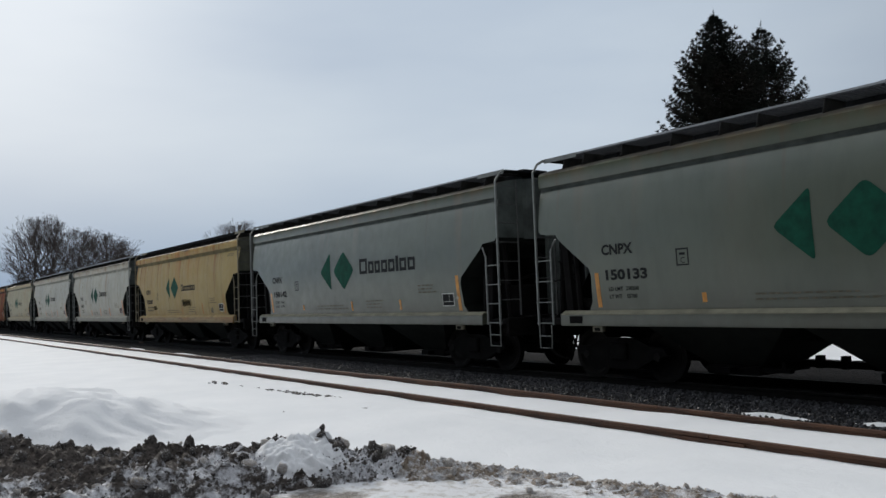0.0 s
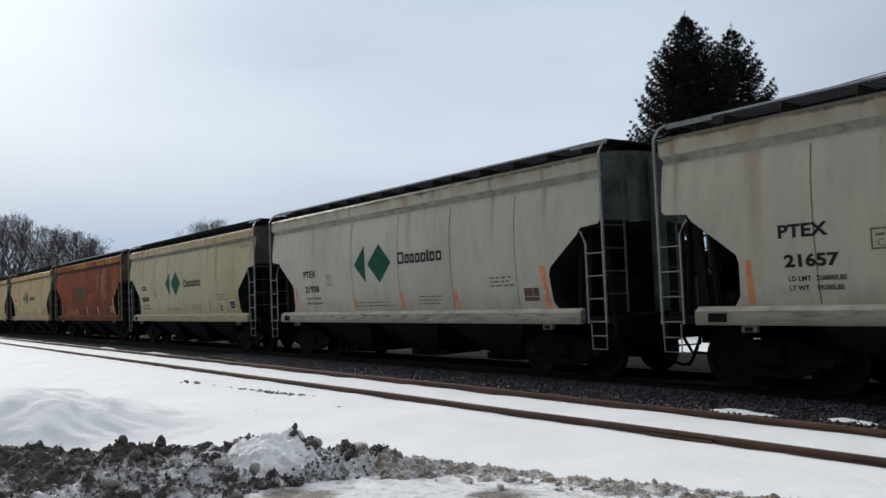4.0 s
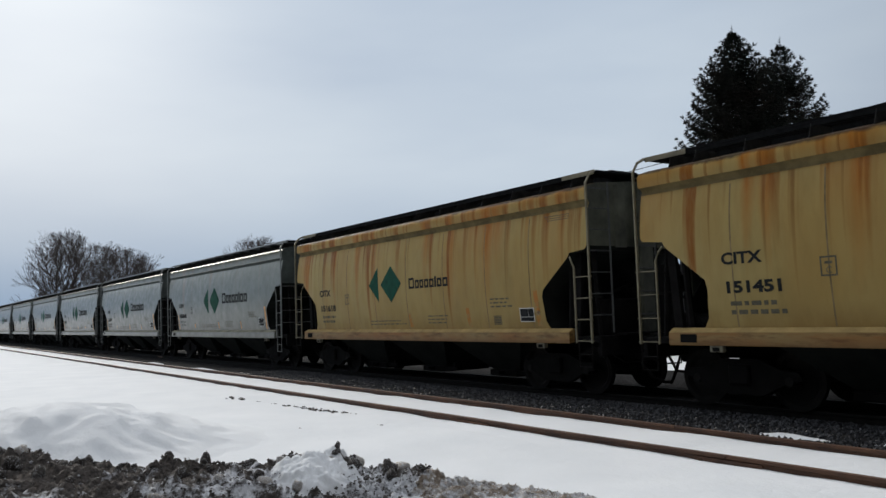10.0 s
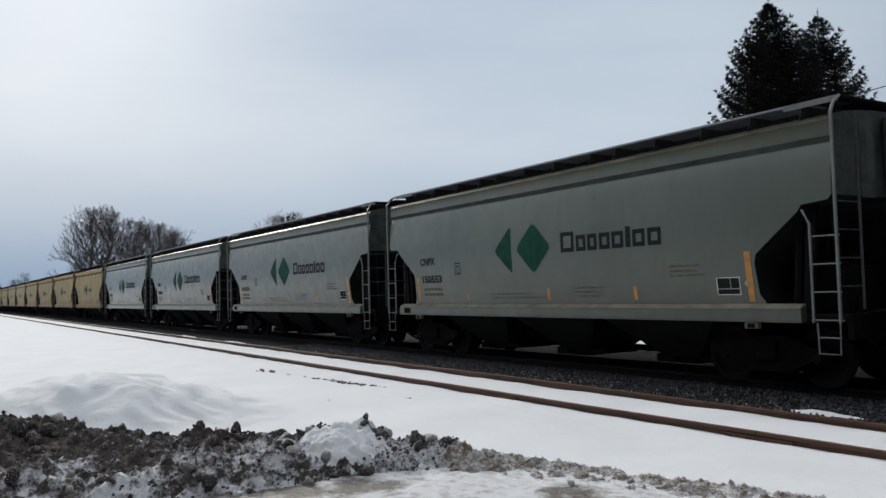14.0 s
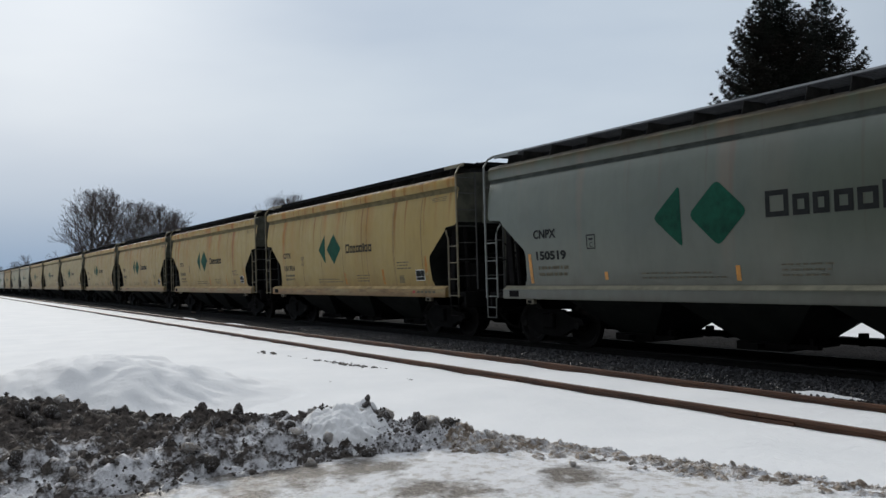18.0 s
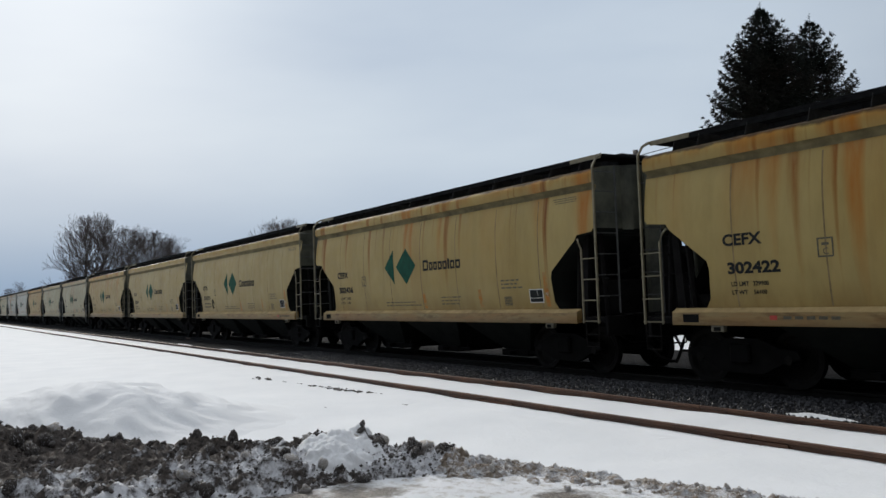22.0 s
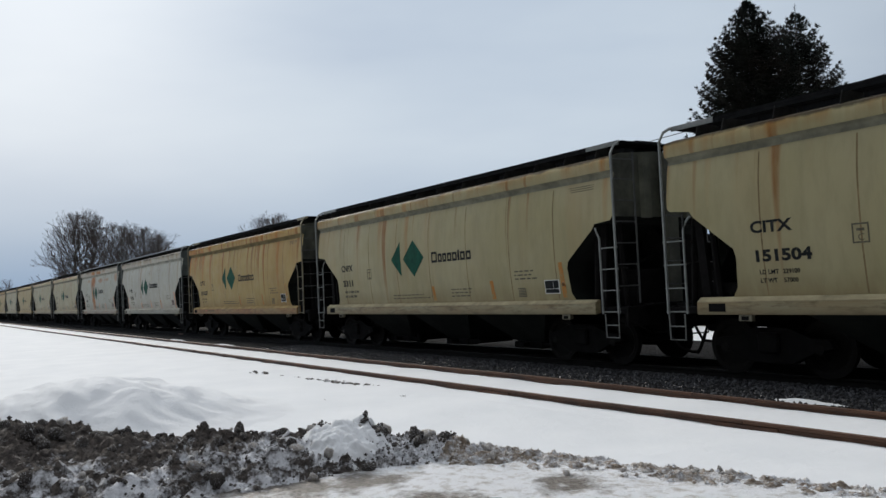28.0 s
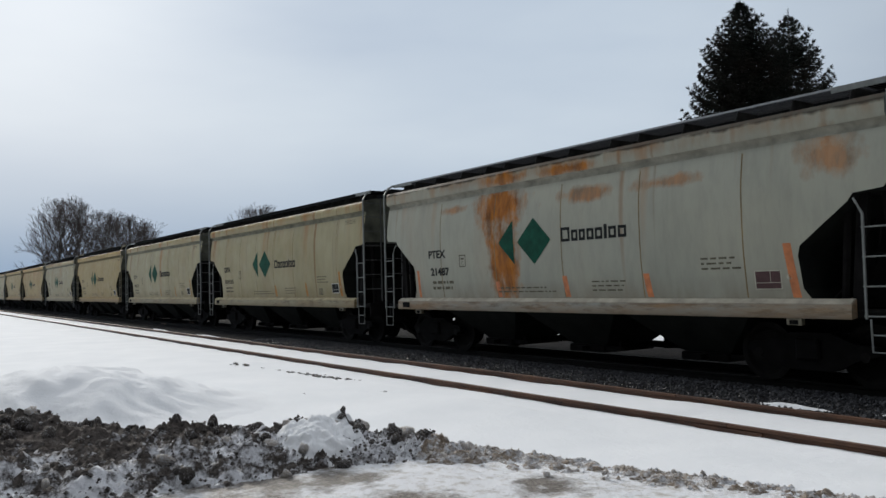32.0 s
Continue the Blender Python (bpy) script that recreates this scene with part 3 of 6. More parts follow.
def build_ground():
    def steps(lo, hi, fine_lo, fine_hi, fine):
        out, v, g = [], fine_hi, fine
        while v < hi:
            out.append(v)
            g *= 1.35
            v += g
        out.append(hi)
        low, v, g = [], fine_lo, fine
        while v > lo:
            low.append(v)
            g *= 1.35
            v -= g
        low.append(lo)
        mid = list(np.arange(fine_lo + fine, fine_hi - fine * 0.5, fine))
        return low[::-1] + mid + out
    xs, ys = steps(-3000, 3000, -34, 4, 0.22), steps(-3000, 3000, -3, 18, 0.14)
    verts = [(x, y, ground_z(x, y)) for x in xs for y in ys]
    n = len(ys)
    faces = [(i * n + j, (i + 1) * n + j, (i + 1) * n + j + 1, i * n + j + 1) for i in range(len(xs) - 1) for j in range(n - 1)]
    tagged(raw("ground", verts, faces, SNOW, smooth=True), "wide flat ground under old white snow", "ground", kind="structure")


build_ground()

# the bank of ploughed snow: plan, crest height, front width, back width
BANK_LINE = [(-15.0, -2.0, 0.40, 4.6, 0.9), (-11.2, -0.3, 0.44, 4.6, 0.9), (-10.35, 0.6, 0.43, 5.0, 0.8), (-10.0, 1.15, 0.40, 4.5, 0.7), (-9.25, 1.6, 0.28, 3.3, 0.6),
             (-8.75, 2.3, 0.26, 2.4, 0.55), (-8.25, 3.1, 0.25, 1.7, 0.5), (-8.0, 3.75, 0.25, 1.15, 0.5), (-7.4, 4.4, 0.15, 0.8, 0.5), (-6.75, 4.9, 0.02, 0.9, 0.45),
             (-5.8, 5.25, -0.02, 1.0, 0.45), (-4.7, 5.7, -0.025, 1.0, 0.45), (-3.6, 6.05, -0.03, 0.9, 0.45), (-1.0, 6.9, -0.06, 0.5, 0.4)]


def bank_at(x, y):
    """Height of the bank's smooth form over the ground line, and the signed way across it."""
    best = None
    for a, b in zip(BANK_LINE, BANK_LINE[1:]):
        dx, dy = b[0] - a[0], b[1] - a[1]
        f = max(0.0, min(1.0, ((x - a[0]) * dx + (y - a[1]) * dy) / (dx * dx + dy * dy)))
        px, py = a[0] + f * dx, a[1] + f * dy
        d = math.hypot(x - px, y - py)
        side = dx * (y - py) - dy * (x - px)
        if best is None or d < best[0]:
            best = (d, side, [a[k] + f * (b[k] - a[k]) for k in (2, 3, 4)])
    d, side, (h, wf, wb) = best
    q = d / (wb if side > 0 else wf)
    base = -0.13
    return base + (h - base) * max(0.0, 1 - q ** 1.4), (q if side > 0 else -q)


def lumps(x, y):
    v = 0.0
    for s, a in ((2.4, 0.080), (6.0, 0.075), (13.0, 0.046), (27.0, 0.022)):
        v += a * (abs(noise.noise(Vector((x * s, y * s, s)))) * 2 - 0.45)
    return v


def build_bank():
    pts = []
    for a, b in zip(BANK_LINE, BANK_LINE[1:]):
        n = max(1, int(math.hypot(b[0] - a[0], b[1] - a[1]) / (0.022 if a[0] > -11.5 else 0.2)))
        pts += [[a[k] + (b[k] - a[k]) * i / n for k in range(5)] for i in range(n)]
    pts.append(list(BANK_LINE[-1]))
    P = np.array(pts)
    for k in range(5):               # ease the corners of the line
        P[:, k] = np.convolve(np.pad(P[:, k], 14, mode="edge"), np.ones(29) / 29, mode="valid")
    T = np.gradient(P[:, :2], axis=0)
    T /= np.linalg.norm(T, axis=1)[:, None]
    N = np.stack([-T[:, 1], T[:, 0]], 1)
    cols = np.concatenate([np.linspace(-1.0, 0, 62)[:-1], np.linspace(0, 1.0, 22)])
    verts, m = [], len(cols)
    for p, nn in zip(P, N):
        for q in cols:
            w = p[4] if q > 0 else p[3]
            x, y = p[0] + nn[0] * q * w, p[1] + nn[1] * q * w
            z = -0.15 + (p[2] + 0.15) * max(0.0, 1 - abs(q) ** 1.4)
            edge = min(1.0, (1 - abs(q)) * 3.0)
            rough = 0.45 + 0.55 * min(1.0, max(0.0, (p[2] - 0.0) / 0.14))
            z += lumps(x, y) * edge * rough - 0.03 * (1 - edge)
            verts.append((x, y, z))
    faces = [(i * m + j, (i + 1) * m + j, (i + 1) * m + j + 1, i * m + j + 1) for i in range(len(P) - 1) for j in range(m - 1)]
    cut = int(np.argmin(np.abs(P[:, 0] + 7.15)))
    bank = empty("snow_bank")
    tagged(bank, "ploughed bank of dirty snow, mud and gravel", "snow bank")
    dark = [f for f in faces if f[0] // m < cut]
    grey = [f for f in faces if f[0] // m >= cut]
    for nm, fs, mat, lab in (("muddy_ridge", dark, BANK, "dark muddy lumpy snow"), ("grey_ridge", grey, GREYBANK, "grey slushy snow")):
        used = sorted({v for f in fs for v in f})
        idx = {v: k for k, v in enumerate(used)}
        raw(nm, [verts[v] for v in used], [tuple(idx[v] for v in f) for f in fs], mat, bank, lab, smooth=True)
    # crumbs too many to count, on the muddy ridge
    rs = random.Random(17)
    cv, cf = [], []
    for _ in range(5200):
        i = rs.randrange(cut)
        p, nn = P[i], N[i]
        if p[0] < -11.6:
            continue
        q = rs.uniform(-0.95, 0.5)
        w = p[4] if q > 0 else p[3]
        x, y = p[0] + nn[0] * q * w, p[1] + nn[1] * q * w
        z = -0.15 + (p[2] + 0.15) * max(0.0, 1 - abs(q) ** 1.4) + lumps(x, y)
        r = 0.007 + 0.022 * rs.random() ** 2.4
        o = len(cv)
        for d in ((1, 0, 0), (-1, 0, 0), (0, 1, 0), (0, -1, 0), (0, 0, 1), (0, 0, -1)):
            k = r * rs.uniform(0.6, 1.3)
            cv.append((x + d[0] * k, y + d[1] * k, z + d[2] * k * 0.8 + r * 0.3))
        cf += [(o + a, o + b, o + c) for a, b, c in ((0, 2, 4), (2, 1, 4), (1, 3, 4), (3, 0, 4), (2, 0, 5), (1, 2, 5), (3, 1, 5), (0, 3, 5))]
    tagged(raw("mud_crumb", cv, cf, CLOD, bank), kind="stuff")
    cv, cf = [], []
    for _ in range(2200):
        i = rs.randrange(cut, len(P))
        p, nn = P[i], N[i]
        q = rs.uniform(-0.85, 0.6)
        w = p[4] if q > 0 else p[3]
        x, y = p[0] + nn[0] * q * w, p[1] + nn[1] * q * w
        z = -0.15 + (p[2] + 0.15) * max(0.0, 1 - abs(q) ** 1.4) + lumps(x, y) * (0.45 + 0.55 * min(1.0, max(0.0, p[2] / 0.14)))
        r = 0.008 + 0.020 * rs.random() ** 2
        o = len(cv)
        for d in ((1, 0, 0), (-1, 0, 0), (0, 1, 0), (0, -1, 0), (0, 0, 1), (0, 0, -1)):
            k = r * rs.uniform(0.6, 1.3)
            cv.append((x + d[0] * k, y + d[1] * k, z + d[2] * k * 0.8 + r * 0.2))
        cf += [(o + a, o + b, o + c) for a, b, c in ((0, 2, 4), (2, 1, 4), (1, 3, 4), (3, 0, 4), (2, 0, 5), (1, 2, 5), (3, 1, 5), (0, 3, 5))]
    tagged(raw("slush_crumb", cv, cf, SNOWCLOD, bank), kind="stuff")
    # clods of mud and ice on the bank
    shapes = []
    for k in range(7):
        bm = bmesh.new()
        bmesh.ops.create_icosphere(bm, subdivisions=2, radius=1.0)
        for v in bm.verts:
            v.co *= 1 + 0.45 * noise.noise(v.co * 1.3 + Vector((k * 9, 0, 0))) + 0.20 * noise.noise(v.co * 3.2 + Vector((0, k * 5, 0)))
            v.co.z *= 0.8
        me = bpy.data.meshes.new("clod")
        bm.to_mesh(me)
        bm.free()
        me.polygons.foreach_set("use_smooth", [True] * len(me.polygons))
        me.materials.append(CLOD if k < 5 else SNOWCLOD)
        shapes.append(me)
    rnd = random.Random(5)
    made = 0
    while made < 290:
        i = rnd.randrange(len(P))
        p, nn = P[i], N[i]
        if p[0] < -11.6 or p[0] > -3.2:
            continue
        q = rnd.uniform(-0.9, 0.35) if rnd.random() < 0.6 else rnd.gauss(0.0, 0.13)
        if p[2] < 0.05:
            q = rnd.uniform(-0.8, 0.1)
        if p[2] < 0.1 and rnd.random() < 0.55:
            continue
        w = p[4] if q > 0 else p[3]
        x, y = p[0] + nn[0] * q * w, p[1] + nn[1] * q * w
        z = -0.15 + (p[2] + 0.15) * max(0.0, 1 - abs(q) ** 1.4) + lumps(x, y)
        r = 0.026 + 0.066 * rnd.random() ** 2.0 + (0.025 if p[0] < -9.5 and rnd.random() < 0.3 else 0)
        if p[2] < 0.1:
            r *= 0.5
        ob = new("clod", rnd.choice(shapes[:5] if p[2] > 0.1 and rnd.random() < 0.75 else shapes[5:]))
        ob.parent = bank
        ob.matrix_basis = pose(x, y, z + r * (0.2 if p[2] > 0.1 else -0.3), rnd.uniform(0, 360), rnd.uniform(0, 360), rnd.uniform(0, 360)) @ Matrix.Diagonal((r * rnd.uniform(0.8, 1.3), r, r * rnd.uniform(0.7, 1.1), 1))
        made += 1


def patch(name, cx, cy, rx, ry, fn, step, material, label, category):
    """A heap over the ground: a height field cut to an oval."""
    nx, ny = int(2 * rx / step), int(2 * ry / step)
    verts, faces = [], []
    for i in range(nx + 1):
        for j in range(ny + 1):
            x, y = cx - rx + 2 * rx * i / nx, cy - ry + 2 * ry * j / ny
            verts.append((x, y, fn(x, y)))
    m = ny + 1
    for i in range(nx):
        for j in range(ny):
            x, y = cx - rx + 2 * rx * (i + 0.5) / nx, cy - ry + 2 * ry * (j + 0.5) / ny
            if ((x - cx) / rx) ** 2 + ((y - cy) / ry) ** 2 < 1:
                faces.append((i * m + j, (i + 1) * m + j, (i + 1) * m + j + 1, i * m + j + 1))
    used = sorted({v for f in faces for v in f})
    idx = {v: k for k, v in enumerate(used)}
    return tagged(raw(name, [verts[v] for v in used], [tuple(idx[v] for v in f) for f in faces], material, smooth=True), label, category)


def mound_z(x, y):
    """Wind-carved: long ridges that run across the heap, with softer hollows between."""
    wx, wy = x + 0.35 * fbm(x * 0.8, y * 0.8, 5.0, 2), y + 0.35 * fbm(x * 0.8, y * 0.8, 8.0, 2)
    u, v = (x + 13.3) / 2.4, (y - 2.35) / 2.5
    r = math.sqrt(u * u + v * v)
    h = 0.66 * math.exp(-(r / 0.80) ** 2.4) * (1 - 0.28 * v)
    ridge = 1 - abs(noise.noise(Vector((wx * 0.55 + wy * 0.5, wy * 1.25, 1.0)))) * 2
    ridge2 = 1 - abs(noise.noise(Vector((wx * 1.3 + wy * 0.9, wy * 2.9, 6.0)))) * 2
    carve = 0.085 * (ridge - 0.4) + 0.050 * (ridge2 - 0.4) + 0.016 * fbm(x * 2.2 + y, y * 5, 3.0, 3)
    return -0.13 + h + carve * min(1.0, h * 3.5)


def lump_z(x, y):
    b = bank_at(x, y)[0]
    top = 0.0
    for cx, cy, r, h in ((-8.12, 4.00, 0.15, 0.11), (-7.98, 4.05, 0.10, 0.10), (-8.22, 3.86, 0.13, 0.09), (-7.95, 3.82, 0.17, 0.06), (-7.72, 3.62, 0.24, 0.09), (-7.55, 3.38, 0.26, 0.09), (-7.85, 3.42, 0.18, 0.08), (-7.42, 3.60, 0.16, 0.07)):
        d = ((x - cx) ** 2 + (y - cy) ** 2) / (r * r)
        top = max(top, h * math.exp(-d * d * 0.6))
    edge = ((x + 7.80) / 0.78) ** 2 + ((y - 3.66) / 0.58) ** 2
    rough = 0.075 * abs(fbm(x * 7, y * 7, 7.0, 4)) + 0.07 * fbm(x * 3.0, y * 3.0, 3.0, 2)
    return b + lumps(x, y) * 0.55 + top + rough + 0.004 - 0.20 * max(0.0, edge - 0.25)


def build_lot():
    """The icy gravel lot in front of the bank."""
    verts, faces = [], []
    front = [(p[0], p[1]) for p in BANK_LINE[1:]]
    n = 46
    rows = []
    for x, y in front:
        rows.append([(x * (1 - f) + f * (x * 0.0 + 3.0), y * (1 - f) + f * (y - 9.0)) for f in [k / n for k in range(n + 1)]])
    fine = []
    for a, b in zip(rows, rows[1:]):
        for k in range(10):
            fine.append([(p[0] + (q[0] - p[0]) * k / 10, p[1] + (q[1] - p[1]) * k / 10) for p, q in zip(a, b)])
    fine.append(rows[-1])
    for row in fine:
        for x, y in row:
            verts.append((x, y, -0.005 + 0.020 * fbm(x * 1.1, y * 1.1, 9.0, 3) + 0.012 * fbm(x * 5, y * 5, 2.0, 2) - 0.03))
    m = n + 1
    faces = [(i * m + j, (i + 1) * m + j, (i + 1) * m + j + 1, i * m + j + 1) for i in range(len(fine) - 1) for j in range(n)]
    tagged(raw("pavement", verts, faces, LOT, smooth=True), "icy gravel lot with slush and wet mud", "pavement", kind="structure")


build_bank()
patch("snow_mound", -13.4, 2.4, 3.7, 3.8, mound_z, 0.07, SNOW, "smooth wind-carved mound of white snow", "snow mound")
patch("snow_lump", -7.82, 3.66, 0.86, 0.70, lump_z, 0.020, SNOW, "lumpy heap of clean white snow on the bank", "snow heap")
build_lot()


def dark_patches():
    """Tufts of bare earth and dead grass that show through the snow."""
    rnd = random.Random(11)
    spots = [(-18.4, 6.62, 0.26), (-17.3, 6.76, 0.05), (-16.6, 6.84, 0.07), (-16.1, 6.90, 0.12), (-15.6, 6.97, 0.12), (-15.2, 7.00, 0.17), (-14.85, 7.05, 0.18),
             (-14.5, 7.10, 0.12), (-14.15, 7.14, 0.17), (-13.9, 7.17, 0.10), (-13.55, 7.20, 0.04), (-11.9, 6.75, 0.05), (-12.5, 5.6, 0.03)]
    for x, y, r in spots:
        tuft = empty("earth_tuft", (x, y, ground_z(x, y) + 0.01))
        tagged(tuft, "dark tuft of bare earth in the snow", "earth clump", group="bare patches by the siding")
        for _ in range(9):
            bm = bmesh.new()
            a, d = rnd.uniform(0, math.tau), r * math.sqrt(rnd.random())
            s = r * rnd.uniform(0.14, 0.32)
            geo = bmesh.ops.create_icosphere(bm, subdivisions=1, radius=s)
            for v in geo["verts"]:
                v.co = Vector((v.co.x * 1.2, v.co.y * 0.8, v.co.z * 0.4)) * (1 + 0.4 * noise.noise(v.co * 9 + Vector((x, y, 0)))) + Vector((d * math.cos(a) * 1.6, d * math.sin(a) * 0.7, 0.0))
            part("earth_clod", bm, CLOD, tuft)


dark_patches()


# ---------------------------------------------------------------- tracks
RAIL_OUTLINE = [(-0.037, 0), (0.037, 0), (0.037, -0.035), (0.010, -0.050), (0.010, -0.135), (0.07, -0.15), (0.07, -0.165), (-0.07, -0.165), (-0.07, -0.15), (-0.010, -0.135), (-0.010, -0.050), (-0.037, -0.035)]


def rail_line(name, y, label, sections, wander=0.0, top=0.0, steel=None):
    """One line of rail in lengths, with the joint bars between them."""
    line = empty(name, (0, y, top))
    tagged(line, label, "rail", kind="structure")
    for a, b in zip(sections, sections[1:]):
        n = max(2, int((b - a) / 1.5)) if a > -60 else 2
        bm = bmesh.new()
        rings = []
        for k in range(n + 1):
            x = a + 0.006 + (b - a - 0.012) * k / n
            dy, dz = wander * noise.noise(Vector((x * 0.16, y, 0))), 0.6 * wander * noise.noise(Vector((x * 0.2, y, 5)))
            rings.append([bm.verts.new((x, p + dy, q + dz)) for p, q in RAIL_OUTLINE])
        for u, v in zip(rings, rings[1:]):
            for k in range(12):
                bm.faces.new((u[k], v[k], v[(k + 1) % 12], u[(k + 1) % 12]))
        bm.faces.new(rings[0])
        bm.faces.new(rings[-1][::-1])
        part("rail", bm, steel or RAIL, line)
    for x in sections[1:-1]:
        if -60 < x < 6:
            dy = wander * noise.noise(Vector((x * 0.16, y, 0)))
            for s in (-1, 1):
                bm = box(x - 0.46, x + 0.46, s * 0.020 + dy - 0.012, s * 0.020 + dy + 0.012, -0.128, -0.048, 0.004)
                for i in range(4):
                    add_box(bm, x - 0.36 + i * 0.24 - 0.016, x - 0.36 + i * 0.24 + 0.016, dy + s * 0.030 - 0.014, dy + s * 0.030 + 0.014, -0.104, -0.072)
                part("joint_bar", bm, RAIL, line)


JOINTS = [-700, -260, -140, -84, -72, -60, -48, -35.5, -23.2, -11.0, -6.05, 1.2, 13, 80, 420]
rail_line("siding_rail_front", NEAR_RAILS[0], "rusty brown rail of the unused siding in snow", JOINTS, 0.035)
rail_line("siding_rail_back", NEAR_RAILS[1], "rusty brown rail of the unused siding in snow", [x - 2.0 for x in JOINTS], 0.035)
rail_line("main_rail_front", MAIN - 0.7525, "worn steel rail of the main track", [-700, -200, -90, -45, 0, 45, 420], steel=WHEEL)
rail_line("main_rail_back", MAIN + 0.7525, "worn steel rail of the main track", [-700, -200, -90, -45, 0, 45, 420], steel=WHEEL)


def build_ballast():
    rnd = random.Random(3)
    xs = list(np.arange(-60, 6, 0.25))
    xs = [-700, -300, -150, -90] + xs + [20, 60, 420]
    ys = [9.62, 9.8, 10.0, 10.3, 10.7, 11.2, 11.7, 12.2, 12.9, 13.6, 14.1, 14.8, 16.2, 17.0, 17.6]
    zs = [-0.16, -0.115, -0.105, -0.10, -0.10, -0.10, -0.11, -0.15, -0.155, -0.15, -0.06, 0.06, 0.13, 0.0, -0.30]
    verts = [(x, y + 0.05 * noise.noise(Vector((x * 0.7, y, 0))), z + 0.014 * noise.noise(Vector((x * 2, y * 2, 1)))) for x in xs for y, z in zip(ys, zs)]
    n = len(ys)
    faces = [(i * n + j, (i + 1) * n + j, (i + 1) * n + j + 1, i * n + j + 1) for i in range(len(xs) - 1) for j in range(n - 1)]
    tagged(raw("track_bed", verts, faces, BED, smooth=True), "dark crushed-stone bed of the main track", "ballast", kind="structure")
    # loose stones: joined, uncountable
    base = np.array([(1, 0, 0), (-1, 0, 0), (0, 1, 0), (0, -1, 0), (0, 0, 1), (0, 0, -1), (0.6, 0.6, 0.5), (-0.6, 0.5, 0.5)], float)
    tri = [(4, 0, 6), (4, 6, 2), (0, 2, 6), (4, 2, 7), (4, 7, 1), (2, 1, 7), (4, 1, 3), (4, 3, 0), (5, 2, 0), (5, 1, 2), (5, 3, 1), (5, 0, 3)]
    rs = np.random.RandomState(8)
    vs, fs = [], []
    for k in range(15000):
        x = -0.5 - 27.0 * rnd.random() ** 1.25
        y = rnd.uniform(9.66, 12.1)
        if 12.0 < y:
            continue
        s = rnd.uniform(0.014, 0.034)
        q, _ = np.linalg.qr(rs.randn(3, 3))
        pts = (base * s * rs.uniform(0.65, 1.25, (8, 1)) * (1, 1, 0.8)) @ q.T
        zb = np.interp(y, ys, zs)
        o = len(vs)
        vs += (pts + (x, y, zb + s * 0.35)).tolist()
        fs += [tuple(o + i for i in t) for t in tri]
    tagged(raw("ballast_stones", vs, fs, STONE), "loose dark grey crushed stones by the track", "gravel", kind="stuff")
    # ties of the main track
    bm = box(-0.11, 0.11, -1.3, 1.3, -0.33, -0.150, 0.008)
    bed = empty("main_track_ties", (0, MAIN, 0))
    tagged(bed, "row of dark creosoted wooden ties", "railway ties", kind="structure")
    first = part("tie", bm, TIE, bed)
    for k in range(150):
        ob = first if k == 0 else new("tie", first.data)
        ob.parent = bed
        ob.location = (4 - 0.55 * k, 0.02 * rnd.uniform(-1, 1), 0)
    # scraps of snow left on the stones
    for x, y, rx, ry in ((-6.6, 10.15, 0.55, 0.10), (-5.2, 10.3, 0.4, 0.07), (-31, 10.0, 1.6, 0.12), (-38, 10.05, 1.3, 0.12)):
        patch("snow_scrap", x, y, rx, ry, lambda px, py: -0.10 + 0.045 * max(0, 1 - ((px - x) / rx) ** 2 - ((py - y) / ry) ** 2) + 0.02 * noise.noise(Vector((px * 5, py * 9, 0))), 0.04, SNOW, "thin scrap of snow on the track stones", "snow patch")


# ---------------------------------------------------------------- the hopper cars
HALF = 6.285                       # half of the side sill
PITCH = 15.1                       # coupled length of a car
# height, half width, half length of the side sheet
SIDE = [(1.33, 1.480, 5.62), (1.50, 1.510, 5.50), (2.00, 1.565, 5.46), (2.15, 1.575, 5.50), (2.45, 1.586, 5.89), (2.75, 1.590, 6.28), (2.86, 1.588, 6.36), (2.90, 1.588, 6.80),
        (2.97, 1.586, 6.86), (3.20, 1.575, 6.86), (3.45, 1.545, 6.86), (3.755, 1.494, 6.86), (3.808, 1.468, 6.86), (3.850, 1.478, 6.86), (3.888, 1.562, 6.86), (3.95, 1.585, 6.86), (4.09, 1.580, 6.86), (4.16, 1.530, 6.86)]
ROOF = [(4.24, 1.25), (4.28, 0.75), (4.32, 0.30)]
# the newer grey cars carry their eave higher
SIDE_GREY = SIDE[:10] + [(3.50, 1.540, 6.86), (3.775, 1.486, 6.86), (3.812, 1.462, 6.86), (3.836, 1.470, 6.86), (3.860, 1.522, 6.86), (3.94, 1.536, 6.86), (4.11, 1.525, 6.86), (4.17, 1.475, 6.86)]
# the white cars have a deeper eave
SIDE_WHITE = SIDE[:15] + [(3.95, 1.585, 6.86), (4.15, 1.580, 6.86), (4.215, 1.530, 6.86)]
ROOF_WHITE = [(4.26, 1.25), (4.31, 0.75), (4.34, 0.30)]
ROOF_GREY = [(4.25, 1.20), (4.31, 0.75), (4.34, 0.30)]
SEAMS = {"cream": (1.35, 3.0, 4.65, 6.36, 8.09, 9.81, 11.38), "white": (2.07, 4.27, 6.50, 8.62, 10.80)}


def side_w(z):
    return float(np.interp(z, [r[0] for r in SIDE], [r[1] for r in SIDE]))


def on_side(u, z, off=0.004):
    """A place on the near side sheet: metres from the sill's rear end, height."""
    return (u - HALF, -(side_w(z) + off), z)


def sharp(ob, angle=35):
    me = ob.data
    me.polygons.foreach_set("use_smooth", [True] * len(me.polygons))
    me.set_sharp_from_angle(angle=radians(angle))
    return ob


